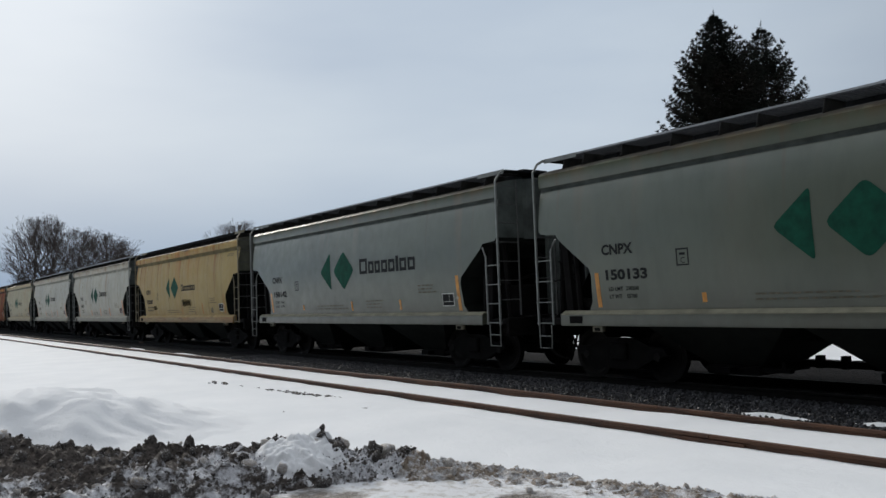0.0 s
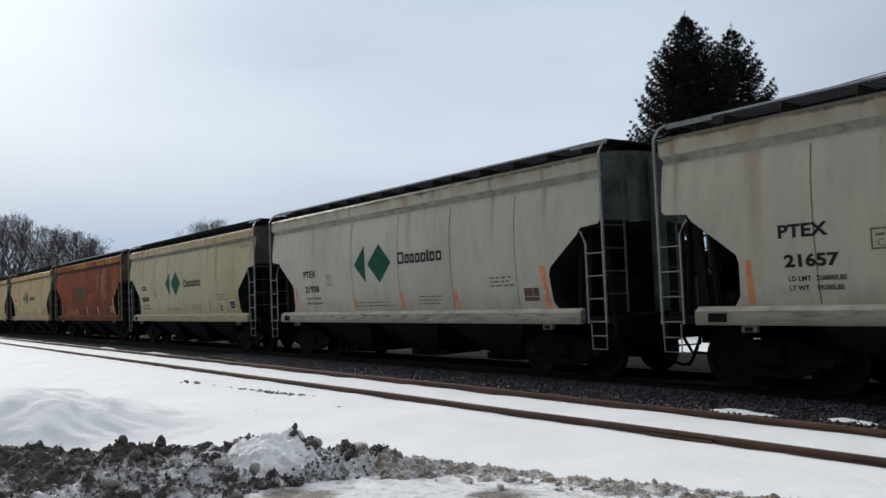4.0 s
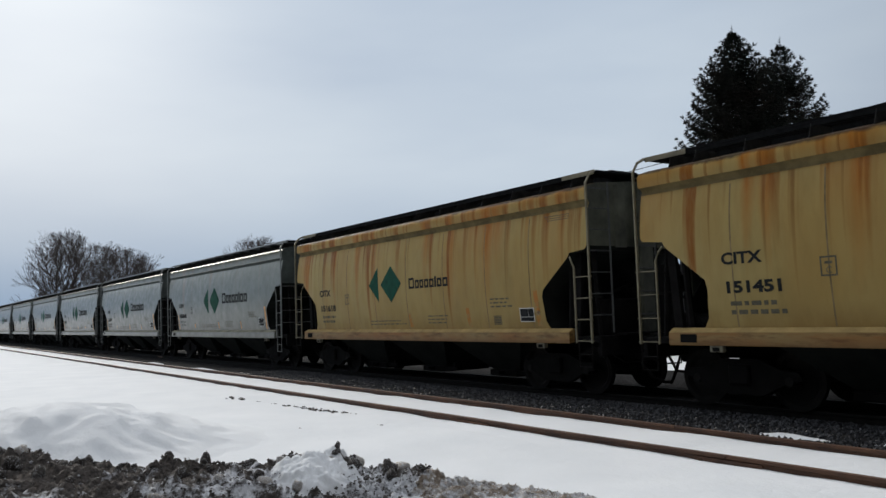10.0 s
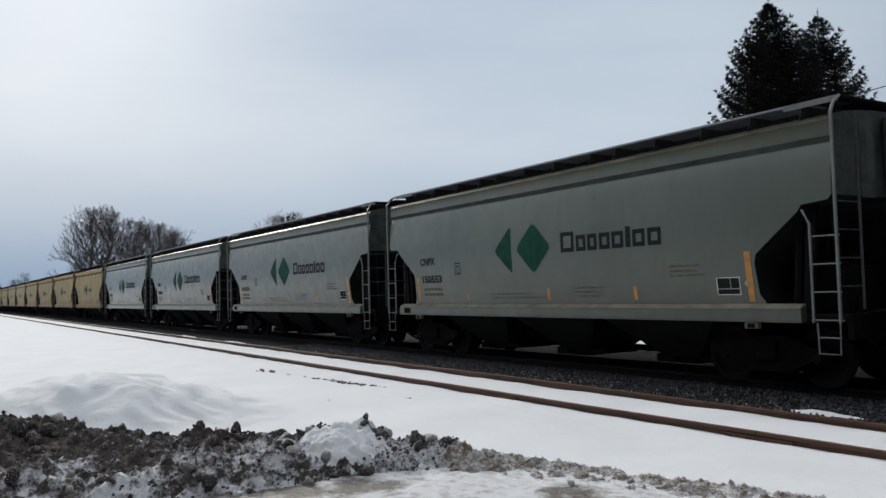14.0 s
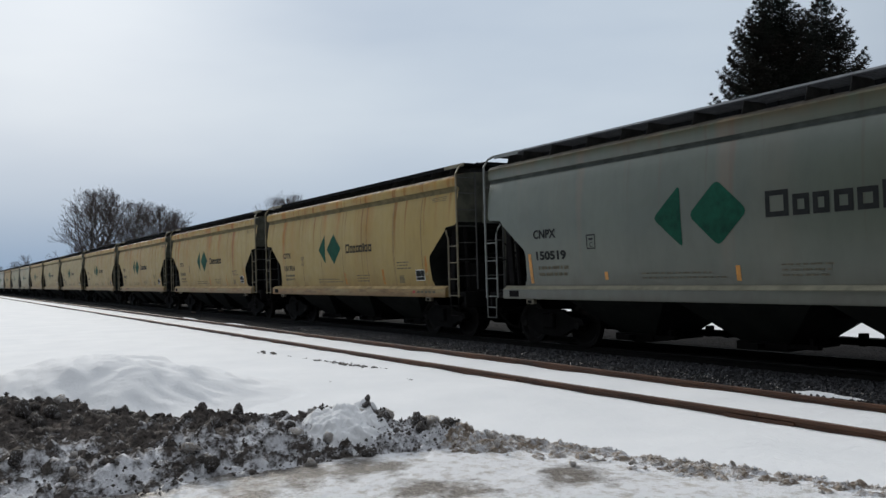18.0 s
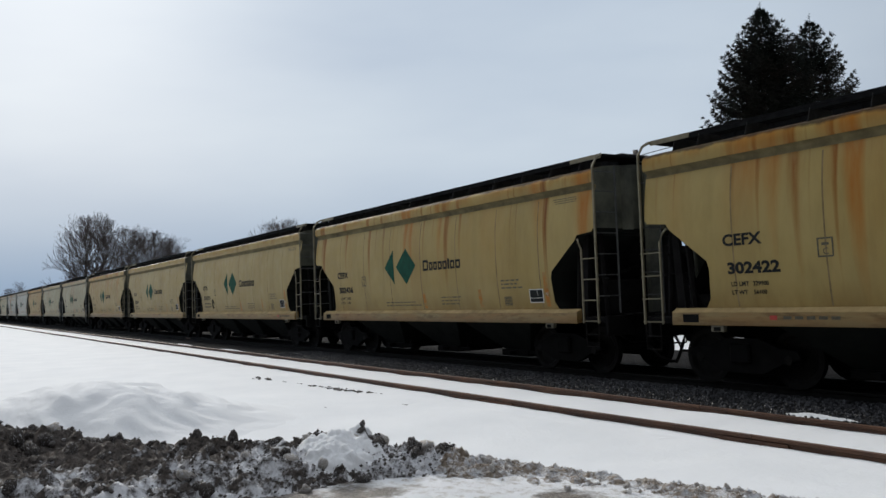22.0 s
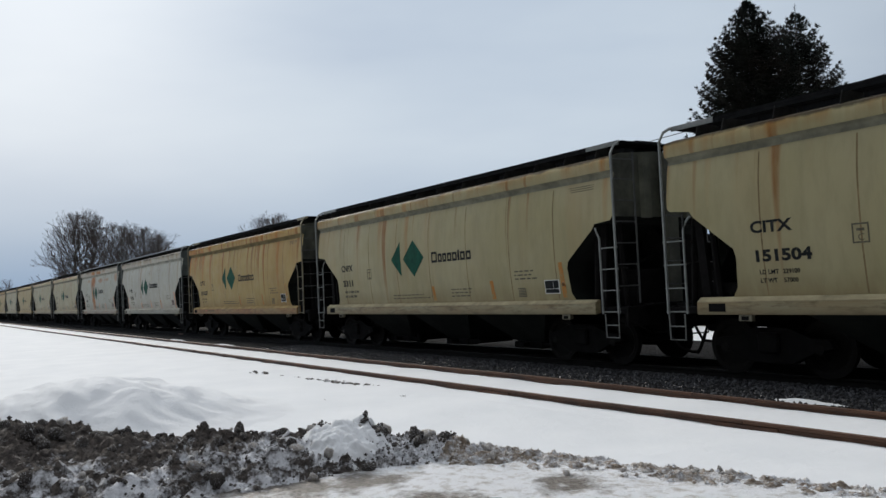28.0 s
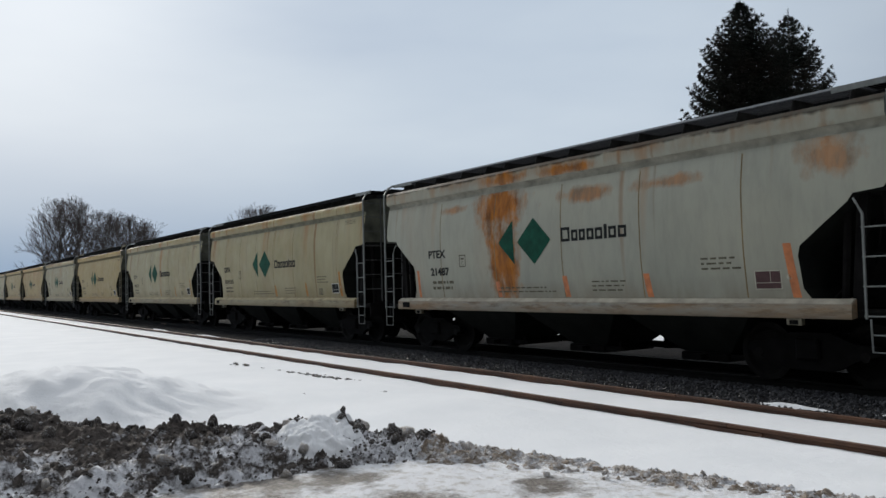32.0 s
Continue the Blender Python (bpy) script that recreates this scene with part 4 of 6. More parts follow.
def strip(u0, u1, z0, z1, bm=None, rows=0, off=0.006, lean=0.0):
    """A painted bar that hugs the side."""
    bm = bm or bmesh.new()
    rows = rows or max(1, int((z1 - z0) / 0.12))
    prev = None
    for k in range(rows + 1):
        z = z0 + (z1 - z0) * k / rows
        cur = [bm.verts.new(on_side(u + lean * k / rows, z, off)) for u in (u0, u1)]
        if prev:
            bm.faces.new((prev[0], prev[1], cur[1], cur[0]))
        prev = cur
    return bm


def rounded(corners, radius):
    """A polygon with its corners rounded off."""
    out, n = [], len(corners)
    for k in range(n):
        p, a, b = Vector(corners[k]), Vector(corners[k - 1]), Vector(corners[(k + 1) % n])
        u, v = p + (a - p).normalized() * radius, p + (b - p).normalized() * radius
        for i in range(6):
            f = i / 5
            out.append(u * (1 - f) ** 2 + p * (2 * f * (1 - f)) + v * f * f)
    return out


def on_sheet(corners, radius=0.01, off=0.006, slices=24):
    """A painted convex shape in slices that follow the bulge of the side."""
    line = rounded(corners, radius)
    lo, hi = min(p.y for p in line) + 1e-4, max(p.y for p in line) - 1e-4
    bm, prev = bmesh.new(), None
    for k in range(slices + 1):
        z = lo + (hi - lo) * 0.5 * (1 - math.cos(math.pi * k / slices))
        cuts = []
        for p, q in zip(line, line[1:] + line[:1]):
            if (p.y - z) * (q.y - z) <= 0 and abs(p.y - q.y) > 1e-7:
                cuts.append(p.x + (q.x - p.x) * (z - p.y) / (q.y - p.y))
        cur = [bm.verts.new(on_side(u, z, off)) for u in (min(cuts), max(cuts))]
        if prev:
            bm.faces.new((prev[0], prev[1], cur[1], cur[0]))
        prev = cur
    return bm


def lozenge(cu, cz, hw, hh, left_half=False, round_by=0.015, off=0.006):
    """A diamond, or the left half of one."""
    if left_half:
        return on_sheet([(cu - hw, cz), (cu - 0.02, cz + hh), (cu + 0.01, cz - hh)], round_by, off)
    return on_sheet([(cu - hw, cz), (cu, cz + hh), (cu + hw, cz), (cu, cz - hh)], round_by, off)


def lettering(text, u, z, height, material, parent, name, width=None, bold=0.0):
    """Letters in the built-in font, laid on the side sheet."""
    cu = bpy.data.curves.new("letters", "FONT")
    cu.body, cu.size, cu.resolution_u, cu.offset = text, 1.0, 3, bold
    ob = bpy.data.objects.new("letters", cu)
    me = bpy.data.meshes.new_from_object(ob)
    bpy.data.objects.remove(ob)
    co = np.empty(len(me.vertices) * 3)
    me.vertices.foreach_get("co", co)
    co = co.reshape(-1, 3)
    lo, hi = co.min(0), co.max(0)
    k = height / (hi[1] - lo[1])
    kx = width / (hi[0] - lo[0]) if width else k
    done = [on_side(u + (x - lo[0]) * kx, z + (y - lo[1]) * k, 0.006) for x, y, _ in co]
    me.vertices.foreach_set("co", np.array(done).ravel())
    me.materials.clear()
    me.update()
    me.name = name
    return link_mesh(name, me, material, parent)


def word_shapes(u0, u1, z0, z1, car, ink):
    """The maker's word as a row of plain square-cornered frames, with no letters."""
    cap, width = z1 - z0, u1 - u0
    low, stroke = 0.78 * cap, 0.20 * cap
    for f, g, up in ((0.0, 0.145, cap), (0.17, 0.27, low), (0.29, 0.385, low), (0.41, 0.515, low), (0.535, 0.645, low), (0.665, 0.71, 0.95 * cap), (0.73, 0.84, low), (0.865, 0.98, low)):
        a, b = u0 + f * width, u0 + g * width
        if g - f < 0.06:
            part("word_bar", strip(a, b, z0, z0 + up), ink, car)
            continue
        bm = bmesh.new()
        rings = [[bm.verts.new(on_side(u, z, 0.006)) for u, z in ((a + k, z0 + k), (b - k, z0 + k), (b - k, z0 + up / 2), (b - k, z0 + up - k), (a + k, z0 + up - k), (a + k, z0 + up / 2))] for k in (0.0, stroke)]
        for k in range(6):
            bm.faces.new((rings[0][k], rings[0][(k + 1) % 6], rings[1][(k + 1) % 6], rings[1][k]))
        part("word_frame", bm, ink, car)


def stuff(ob):
    return tagged(ob, kind="stuff")


def small_print(u0, z0, lines, length, height=0.028, gap=0.085, seed=0):
    """Lines of print too small to read, as broken bars."""
    bm, rnd = bmesh.new(), random.Random(seed)
    for k in range(lines):
        u, end = u0, u0 + length * rnd.uniform(0.8, 1.0)
        while u < end:
            w = rnd.uniform(0.06, 0.22)
            strip(u, min(u + w, end), z0 - k * gap, z0 - k * gap + height, bm, 1)
            u += w + 0.05
    return bm


def wheel_mesh():
    prof = [(0.0, -0.035), (0.09, -0.05), (0.12, -0.02), (0.34, -0.015), (0.40, -0.065), (0.457, -0.065), (0.462, 0.05), (0.485, 0.07), (0.485, 0.085), (0.40, 0.085), (0.34, 0.03), (0.12, 0.03), (0.09, 0.06), (0.0, 0.06)]
    bm, n, rings = bmesh.new(), 24, []
    for r, y in prof:
        rings.append([bm.verts.new((r * math.cos(k * math.tau / n), y, r * math.sin(k * math.tau / n))) for k in range(n)] if r else [bm.verts.new((0, y, 0))])
    for a, b in zip(rings, rings[1:]):
        for k in range(n):
            q = [a[k % len(a)], b[k % len(b)], b[(k + 1) % len(b)], a[(k + 1) % len(a)]]
            q = [v for i, v in enumerate(q) if v not in q[:i]]
            bm.faces.new(q)
    return bm


def body_parts(car, paint, style, look_name):
    nx = 20
    bm = bmesh.new()
    grid = {}
    rows, crown = {"grey": (SIDE_GREY, ROOF_GREY), "white": (SIDE_WHITE, ROOF_WHITE)}.get(style, (SIDE, ROOF))
    for s in (-1, 1):
        for i, (z, w, l) in enumerate(rows):
            for j in range(nx + 1):
                grid[s, i, j] = bm.verts.new((-l + 2 * l * j / nx, s * w, z))
        for i in range(len(rows) - 1):
            for j in range(nx):
                bm.faces.new((grid[s, i, j], grid[s, i, j + 1], grid[s, i + 1, j + 1], grid[s, i + 1, j]))
    top = len(rows) - 1
    prev = {s: [grid[s, top, j] for j in range(nx + 1)] for s in (-1, 1)}
    ends = {(s, e): [grid[s, i, 0 if e < 0 else nx] for i in range(8, len(rows))] for s in (-1, 1) for e in (-1, 1)}
    for z, w in crown:
        cur = {s: [bm.verts.new((-6.86 + 13.72 * j / nx, s * w, z)) for j in range(nx + 1)] for s in (-1, 1)}
        for s in (-1, 1):
            for j in range(nx):
                bm.faces.new((prev[s][j], prev[s][j + 1], cur[s][j + 1], cur[s][j]))
            for e in (-1, 1):
                ends[s, e].append(cur[s][0 if e < 0 else nx])
        prev = cur
    for j in range(nx):
        bm.faces.new((prev[-1][j], prev[-1][j + 1], prev[1][j + 1], prev[1][j]))
    walls = {e: [(v.co.copy(), w.co.copy()) for v, w in zip(ends[-1, e], ends[1, e])] for e in (-1, 1)}
    sharp(part("side_and_roof_shell", bm, paint, car))
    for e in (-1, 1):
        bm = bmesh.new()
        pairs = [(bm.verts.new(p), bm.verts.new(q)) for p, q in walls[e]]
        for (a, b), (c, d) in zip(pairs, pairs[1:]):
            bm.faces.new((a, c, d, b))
        part("end_wall", bm, ENDS[look_name], car, "end wall, sooty and painted darker for its shade")
        # sloping sheet in near black: its shadow is put into the colour
        bm = bmesh.new()
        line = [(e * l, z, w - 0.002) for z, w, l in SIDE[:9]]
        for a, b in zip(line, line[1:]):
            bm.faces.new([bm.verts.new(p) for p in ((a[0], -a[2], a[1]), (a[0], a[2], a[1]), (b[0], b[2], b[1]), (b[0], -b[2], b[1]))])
        part("slope_sheet", bm, HOPPER, car, "sloping end sheet coloured near black as in shadow")
        # two ribs on the end wall
        for y in (-0.62, 0.62):
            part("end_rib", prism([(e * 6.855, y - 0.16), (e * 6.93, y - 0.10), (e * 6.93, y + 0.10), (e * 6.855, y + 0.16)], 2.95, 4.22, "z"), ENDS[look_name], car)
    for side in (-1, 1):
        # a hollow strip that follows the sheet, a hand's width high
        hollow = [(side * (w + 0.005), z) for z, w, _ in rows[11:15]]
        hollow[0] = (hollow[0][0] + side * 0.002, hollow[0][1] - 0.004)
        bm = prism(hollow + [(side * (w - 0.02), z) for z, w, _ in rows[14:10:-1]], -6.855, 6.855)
        gutter = part("eave_gutter", bm, EAVE_SHADE[look_name], car, "hollow strip painted dark as the eave's shade")
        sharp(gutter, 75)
    for u in SEAMS.get(style, ()):
        part("weld_seam", strip(u - 0.013, u + 0.013, 1.36, 3.70, rows=14, off=0.003), SEAM if look_name != "brown" else RUSTED, car)


def running_gear(car, paint, look_name, ladder):
    for s in (-1, 1):
        # side sill: a folded channel
        bm = prism([(s * 1.46, 1.07), (s * 1.60, 1.05), (s * 1.612, 1.09), (s * 1.606, 1.262), (s * 1.46, 1.335)], -HALF, HALF)
        sill = sharp(part("side_sill", bm, paint, car))
        bm = prism([(s * 1.46, 1.300), (s * 1.610, 1.262), (s * 1.614, 1.276), (s * 1.50, 1.345), (s * 1.46, 1.345)], -HALF + 0.01, HALF - 0.01)
        part("sill_ledge", bm, LEDGE[look_name], sill, "sloping sill top, dusty and painted lighter as if lit")
        for x in (-5.35, 5.35):
            bm = box(x - 0.13, x + 0.13, s * 1.52 - 0.05, s * 1.52 + 0.05, 0.94, 1.052, 0.01)
            pad = part("jacking_pad", bm, PAD, car)
            if s < 0:
                part("jacking_hole", box(x - 0.07, x + 0.07, s * 1.573 - 0.003, s * 1.573 + 0.003, 0.955, 1.02), STEEL, pad)
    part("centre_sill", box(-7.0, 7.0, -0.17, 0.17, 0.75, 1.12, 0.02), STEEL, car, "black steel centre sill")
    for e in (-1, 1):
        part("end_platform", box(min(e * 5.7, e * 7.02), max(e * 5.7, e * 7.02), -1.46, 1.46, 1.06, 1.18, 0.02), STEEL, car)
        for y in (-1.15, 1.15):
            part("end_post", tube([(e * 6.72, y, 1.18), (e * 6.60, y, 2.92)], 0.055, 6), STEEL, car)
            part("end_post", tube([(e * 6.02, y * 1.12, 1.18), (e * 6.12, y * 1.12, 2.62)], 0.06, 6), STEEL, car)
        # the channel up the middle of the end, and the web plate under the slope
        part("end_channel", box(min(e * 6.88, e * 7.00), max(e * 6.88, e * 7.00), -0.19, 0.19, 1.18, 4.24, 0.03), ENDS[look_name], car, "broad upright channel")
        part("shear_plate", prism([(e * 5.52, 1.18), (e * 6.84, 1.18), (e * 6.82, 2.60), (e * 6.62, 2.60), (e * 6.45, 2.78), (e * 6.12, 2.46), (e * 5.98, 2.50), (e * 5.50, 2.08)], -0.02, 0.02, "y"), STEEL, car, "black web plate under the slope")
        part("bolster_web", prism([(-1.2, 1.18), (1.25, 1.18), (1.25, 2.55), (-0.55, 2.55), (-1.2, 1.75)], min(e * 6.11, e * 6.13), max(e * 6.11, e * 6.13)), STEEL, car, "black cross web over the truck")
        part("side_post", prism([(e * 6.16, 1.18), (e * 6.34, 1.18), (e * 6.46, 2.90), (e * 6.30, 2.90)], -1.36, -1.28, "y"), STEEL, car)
        bm = box(min(e * 6.98, e * 7.28), max(e * 6.98, e * 7.28), -0.15, 0.15, 0.74, 1.02, 0.02)
        add_box(bm, min(e * 7.2, e * 7.58), max(e * 7.2, e * 7.58), -0.12, 0.17, 0.76, 1.0, 0.03)
        part("coupler", bm, WHEEL, car)
        part("end_sill", box(min(e * 6.93, e * 7.03), max(e * 6.93, e * 7.03), -1.46, 1.46, 0.80, 1.20, 0.015), STEEL, car)
        part("draft_gear_housing", box(min(e * 6.5, e * 7.1), max(e * 6.5, e * 7.1), -0.34, 0.34, 0.66, 1.06, 0.02), STEEL, car)
        part("uncoupling_lever", tube([(e * 7.08, -1.42, 0.92), (e * 7.12, -0.95, 0.66), (e * 7.14, -0.30, 0.64), (e * 7.30, -0.05, 1.04)], 0.016, 5), STEEL, car)
        part("crossover_step", box(min(e * 7.0, e * 7.26), max(e * 7.0, e * 7.26), -1.0, 1.0, 1.20, 1.235, 0.004), STEEL, car)
        part("trainline_hose", tube([(e * 7.03, -0.42, 0.86), (e * 7.12, -0.44, 0.58), (e * 7.30, -0.36, 0.34), (e * 7.48, -0.22, 0.24), (e * 7.55, -0.15, 0.25)], 0.034, 6), STEEL, car)
        part("brake_hose", tube([(e * 7.05, 0.32, 0.85), (e * 7.2, 0.33, 0.60), (e * 7.38, 0.25, 0.42), (e * 7.54, 0.12, 0.44)], 0.03, 6), STEEL, car)
    # three hoppers with their outlet gates
    for x in (-3.02, 0.0, 3.02):
        bm = bmesh.new()
        lo = [bm.verts.new(p) for p in ((x - 0.46, -0.62, 0.32), (x + 0.46, -0.62, 0.32), (x + 0.46, 0.62, 0.32), (x - 0.46, 0.62, 0.32))]
        mid = [bm.verts.new(p) for p in ((x - 1.5, -1.42, 1.15), (x + 1.5, -1.42, 1.15), (x + 1.5, 1.42, 1.15), (x - 1.5, 1.42, 1.15))]
        hi = [bm.verts.new(p) for p in ((x - 1.505, -1.47, 1.34), (x + 1.505, -1.47, 1.34), (x + 1.505, 1.47, 1.34), (x - 1.505, 1.47, 1.34))]
        for a, b in ((lo, mid), (mid, hi)):
            for k in range(4):
                bm.faces.new((a[k], a[(k + 1) % 4], b[(k + 1) % 4], b[k]))
        bm.faces.new(lo)
        bm.faces.new(hi)
        hop = part("hopper", bm, HOPPER, car, "dark discharge hopper")
        gate = box(x - 0.52, x + 0.52, -0.75, 0.75, 0.20, 0.35, 0.015)
        add_box(gate, x - 0.08, x + 0.08, -0.95, -0.7, 0.25, 0.33)
        add_box(gate, x + 0.50, x + 1.05, -0.72, -0.60, 0.26, 0.33)
        add_box(gate, x + 0.9, x + 0.97, -0.72, -0.60, 0.30, 0.44)
        part("outlet_gate", gate, STEEL, hop)
    # the shaft that works the gates, with its brackets
    bm = box(-4.3, 4.3, 0.55, 0.63, 0.25, 0.37, 0.01)
    for x in (-3.9, -2.2, -1.75, -1.2, 1.05, 1.5, 2.0, 3.9):
        add_box(bm, x - 0.06, x + 0.05, 0.52, 0.66, 0.24, 0.46)
    part("gate_shaft", bm, STEEL, car)
    for x in (-5.27, 5.27):
        bm = box(-0.20, 0.20, -1.15, 1.15, 0.38, 0.72, 0.03)
        truck = part("truck", bm, STEEL, car, "black three-piece truck with four wheels")
        truck.location = (x, 0, 0)
        for s in (-1, 1):
            out = [(-1.12, 0.50), (-1.05, 0.62), (-0.75, 0.64), (-0.35, 0.80), (0.35, 0.80), (0.75, 0.64), (1.05, 0.62), (1.12, 0.50), (0.78, 0.40), (0.40, 0.22), (-0.40, 0.22), (-0.78, 0.40)]
            part("side_frame", prism(out, s * 1.0 - 0.07, s * 1.0 + 0.07, "y"), STEEL, truck)
            for e in (-0.89, 0.89):
                if (s, e) == (-1, -0.89) and "wheel" not in CACHE:
                    w = sharp(part("wheel", wheel_mesh(), WHEEL, truck))
                    CACHE["wheel"] = w.data
                else:
                    w = new("wheel", CACHE["wheel"])
                    w.parent = truck
                w.matrix_basis = pose(e, s * 0.75, 0.462, 0, 0, 180 if s < 0 else 0)
        for e in (-0.89, 0.89):
            part("axle", tube([(e, -1.08, 0.462), (e, 1.08, 0.462)], 0.08, 8), WHEEL, truck)


CACHE = {}
BRACKETS = (0.0, 0.55, 1.55, 2.7, 3.7, 4.4, 5.5, 6.55, 7.72, 8.45, 9.5, 10.6, 11.6, 12.55)


def roof_gear(car, style, ladder):
    drop = {"grey": 4.165, "white": 4.215}.get(style, 4.16)
    for s in (-1, 1):
        a, b = (0.76, 1.30) if s > 0 else (-1.30, -0.76)
        # an open grate between two edge angles
        bm = bmesh.new()
        add_box(bm, -6.75, 6.75, s * 1.29 - 0.012, s * 1.29 + 0.012, 4.39 if style == "cream" else 4.448, 4.482)
        add_box(bm, -6.75, 6.75, s * 0.77 - 0.012, s * 0.77 + 0.012, 4.43, 4.475)
        for k in range(168):
            x = -6.72 + k * 0.0803
            add_box(bm, x, x + 0.026, a, b, 4.435, 4.465)
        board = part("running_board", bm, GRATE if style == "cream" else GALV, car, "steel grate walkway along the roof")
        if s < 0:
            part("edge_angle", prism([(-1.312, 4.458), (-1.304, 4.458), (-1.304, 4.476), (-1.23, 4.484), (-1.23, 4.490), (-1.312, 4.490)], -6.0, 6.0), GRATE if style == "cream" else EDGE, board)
        for u in (BRACKETS if s < 0 else ()):
            # an upright gusset plate that carries the walkway out to the roof's edge
            x = u - HALF
            plate = [(s * 1.40, drop + 0.015), (s * 1.30, 4.44), (s * 0.72, 4.44), (s * 0.72, drop + 0.09), (s * 1.20, drop + 0.06)]
            bm = prism(plate, x - 0.005, x + 0.005)
            part("walkway_bracket", bm, GUSSET, car)
    for e in (-1, 1):
        for s in (-1,):
            part("walkway_end_angle", box(min(e * 5.95, e * 6.88), max(e * 5.95, e * 6.88), s * 1.318 - 0.006, s * 1.318 + 0.006, 4.40, 4.490), ladder, car, "bare painted angle")
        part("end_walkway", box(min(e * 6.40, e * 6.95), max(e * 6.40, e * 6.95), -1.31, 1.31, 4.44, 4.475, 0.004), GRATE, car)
    # the long trough hatch under its covers, with two short breaks
    for x0, x1 in ((-6.5, -3.20), (-2.95, 1.22), (1.28, 3.5), (3.75, 6.5)):
        bm = box(x0, x1, -0.40, 0.40, 4.24, 4.615, 0.03)
        for k in range(1, int((x1 - x0) / 0.8) + 1):
            x = x0 + k * 0.8
            add_box(bm, x - 0.03, x + 0.03, -0.42, 0.42, 4.38, 4.63)
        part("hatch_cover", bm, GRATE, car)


def ladders(car, mat):
    for e in (-1, 1):
        for s in (-1, 1):
            y = s * 1.61
            out, inn = e * 6.93, e * 6.50
            bm = tube([(out, y, 1.06), (out, y, 3.0), (out, y, 4.20), (out - e * 0.01, y - s * 0.12, 4.38), (out - e * 0.03, y - s * 0.29, 4.47)], 0.027, 4)
            tube([(inn, y, 1.06), (inn, y, 2.55), (inn - e * 0.08, y, 2.70), (inn - e * 0.14, y + s * -0.03, 2.78)], 0.021, 4, bm)
            if s > 0:
                for z in (1.10, 1.52, 1.94, 2.36):
                    tube([(inn - 0.03 * e, y, z), (out + 0.05 * e, y, z)], 0.012, 5, bm)
            rails = part("ladder", bm, mat, car, "slim painted steel corner ladder")
            for z in (1.10, 1.52, 1.94, 2.36) if s < 0 else ():
                part("rung", tube([(inn - 0.03 * e, y, z), (out + 0.05 * e, y, z)], 0.012, 5), mat, rails)
            bm = tube([(inn + e * 0.06, y, 1.06), (inn + e * 0.07, y, 0.60), (out - e * 0.02, y, 0.60), (out - e * 0.01, y, 1.06)], 0.015, 5)
            tube([(inn + e * 0.06, y, 0.84), (out, y, 0.84)], 0.012, 5, bm)
            part("sill_step", bm, mat if mat is LADDER else WHEEL, rails, "bent steel sill step")
            bm = tube([(e * 6.97, s * 1.05, 1.25), (e * 6.97, s * 1.05, 4.25)], 0.022, 5)
            for z in (1.6, 2.02, 2.44, 2.86, 3.28, 3.70, 4.10):
                tube([(e * 6.97, s * 1.05, z), (e * 6.96, s * 1.60, z)], 0.013, 5, bm)
            part("end_ladder", bm, DIMLADDER, rails, "dark end ladder")
    bm = bmesh.new()
    ring = [(-6.99, -0.55 + 0.28 * math.cos(k * math.tau / 16), 2.15 + 0.28 * math.sin(k * math.tau / 16)) for k in range(17)]
    tube(ring, 0.018, 5, bm)
    for k in range(4):
        a = k * math.tau / 4
        tube([(-6.99, -0.55, 2.15), (-6.99, -0.55 + 0.27 * math.cos(a), 2.15 + 0.27 * math.sin(a))], 0.012, 4, bm)
    add_box(bm, -6.98, -6.8, -0.68, -0.42, 2.0, 2.3)
    part("brake_wheel", bm, STEEL, car)
    # brake gear on the platforms, pipes and cables under the slopes
    part("control_valve", box(-6.62, -6.02, -0.75, -0.15, 1.18, 1.86, 0.03), STEEL, car)
    part("brake_cylinder", tube([(-6.2, -1.05, 1.42), (-5.75, -1.05, 1.42)], 0.17, 10), STEEL, car)
    part("tool_box", box(6.05, 6.75, -0.9, 0.55, 1.18, 1.92, 0.03), STEEL, car)
    # two plain blocks added to keep bright background from showing under the slopes
    part("equipment_locker", box(5.7, 6.6, 0.6, 1.38, 1.18, 2.62, 0.03), STEEL, car)
    part("valve_locker", box(-6.5, -5.75, 0.6, 1.38, 1.18, 2.05, 0.03), STEEL, car)
    part("brake_lever", tube([(6.85, -0.95, 1.2), (6.62, -0.70, 2.05), (6.55, 0.3, 2.30)], 0.04, 6), STEEL, car)
    for e in (-1, 1):
        part("brake_pipe", tube([(e * 6.85, -1.2, 1.95), (e * 6.4, -1.15, 2.0), (e * 6.0, -1.2, 1.55), (e * 5.75, -1.25, 1.25)], 0.018, 5), STEEL, car)
        part("brake_pipe", tube([(e * 6.6, -1.3, 2.35), (e * 6.3, -0.9, 1.85), (e * 6.1, -0.4, 2.2), (e * 6.0, 0.6, 2.25)], 0.016, 5), STEEL, car)
        # added panel that closes the far half of the end against the background
        part("equipment_panel", box(min(e * 6.80, e * 6.84), max(e * 6.80, e * 6.84), 0.2, 1.42, 1.18, 2.62, 0.008), STEEL, car, "black panel added to close the view through the end")
    part("air_tank", tube([(-6.35, 0.15, 1.52), (-6.35, 1.05, 1.52)], 0.20, 10), STEEL, car)


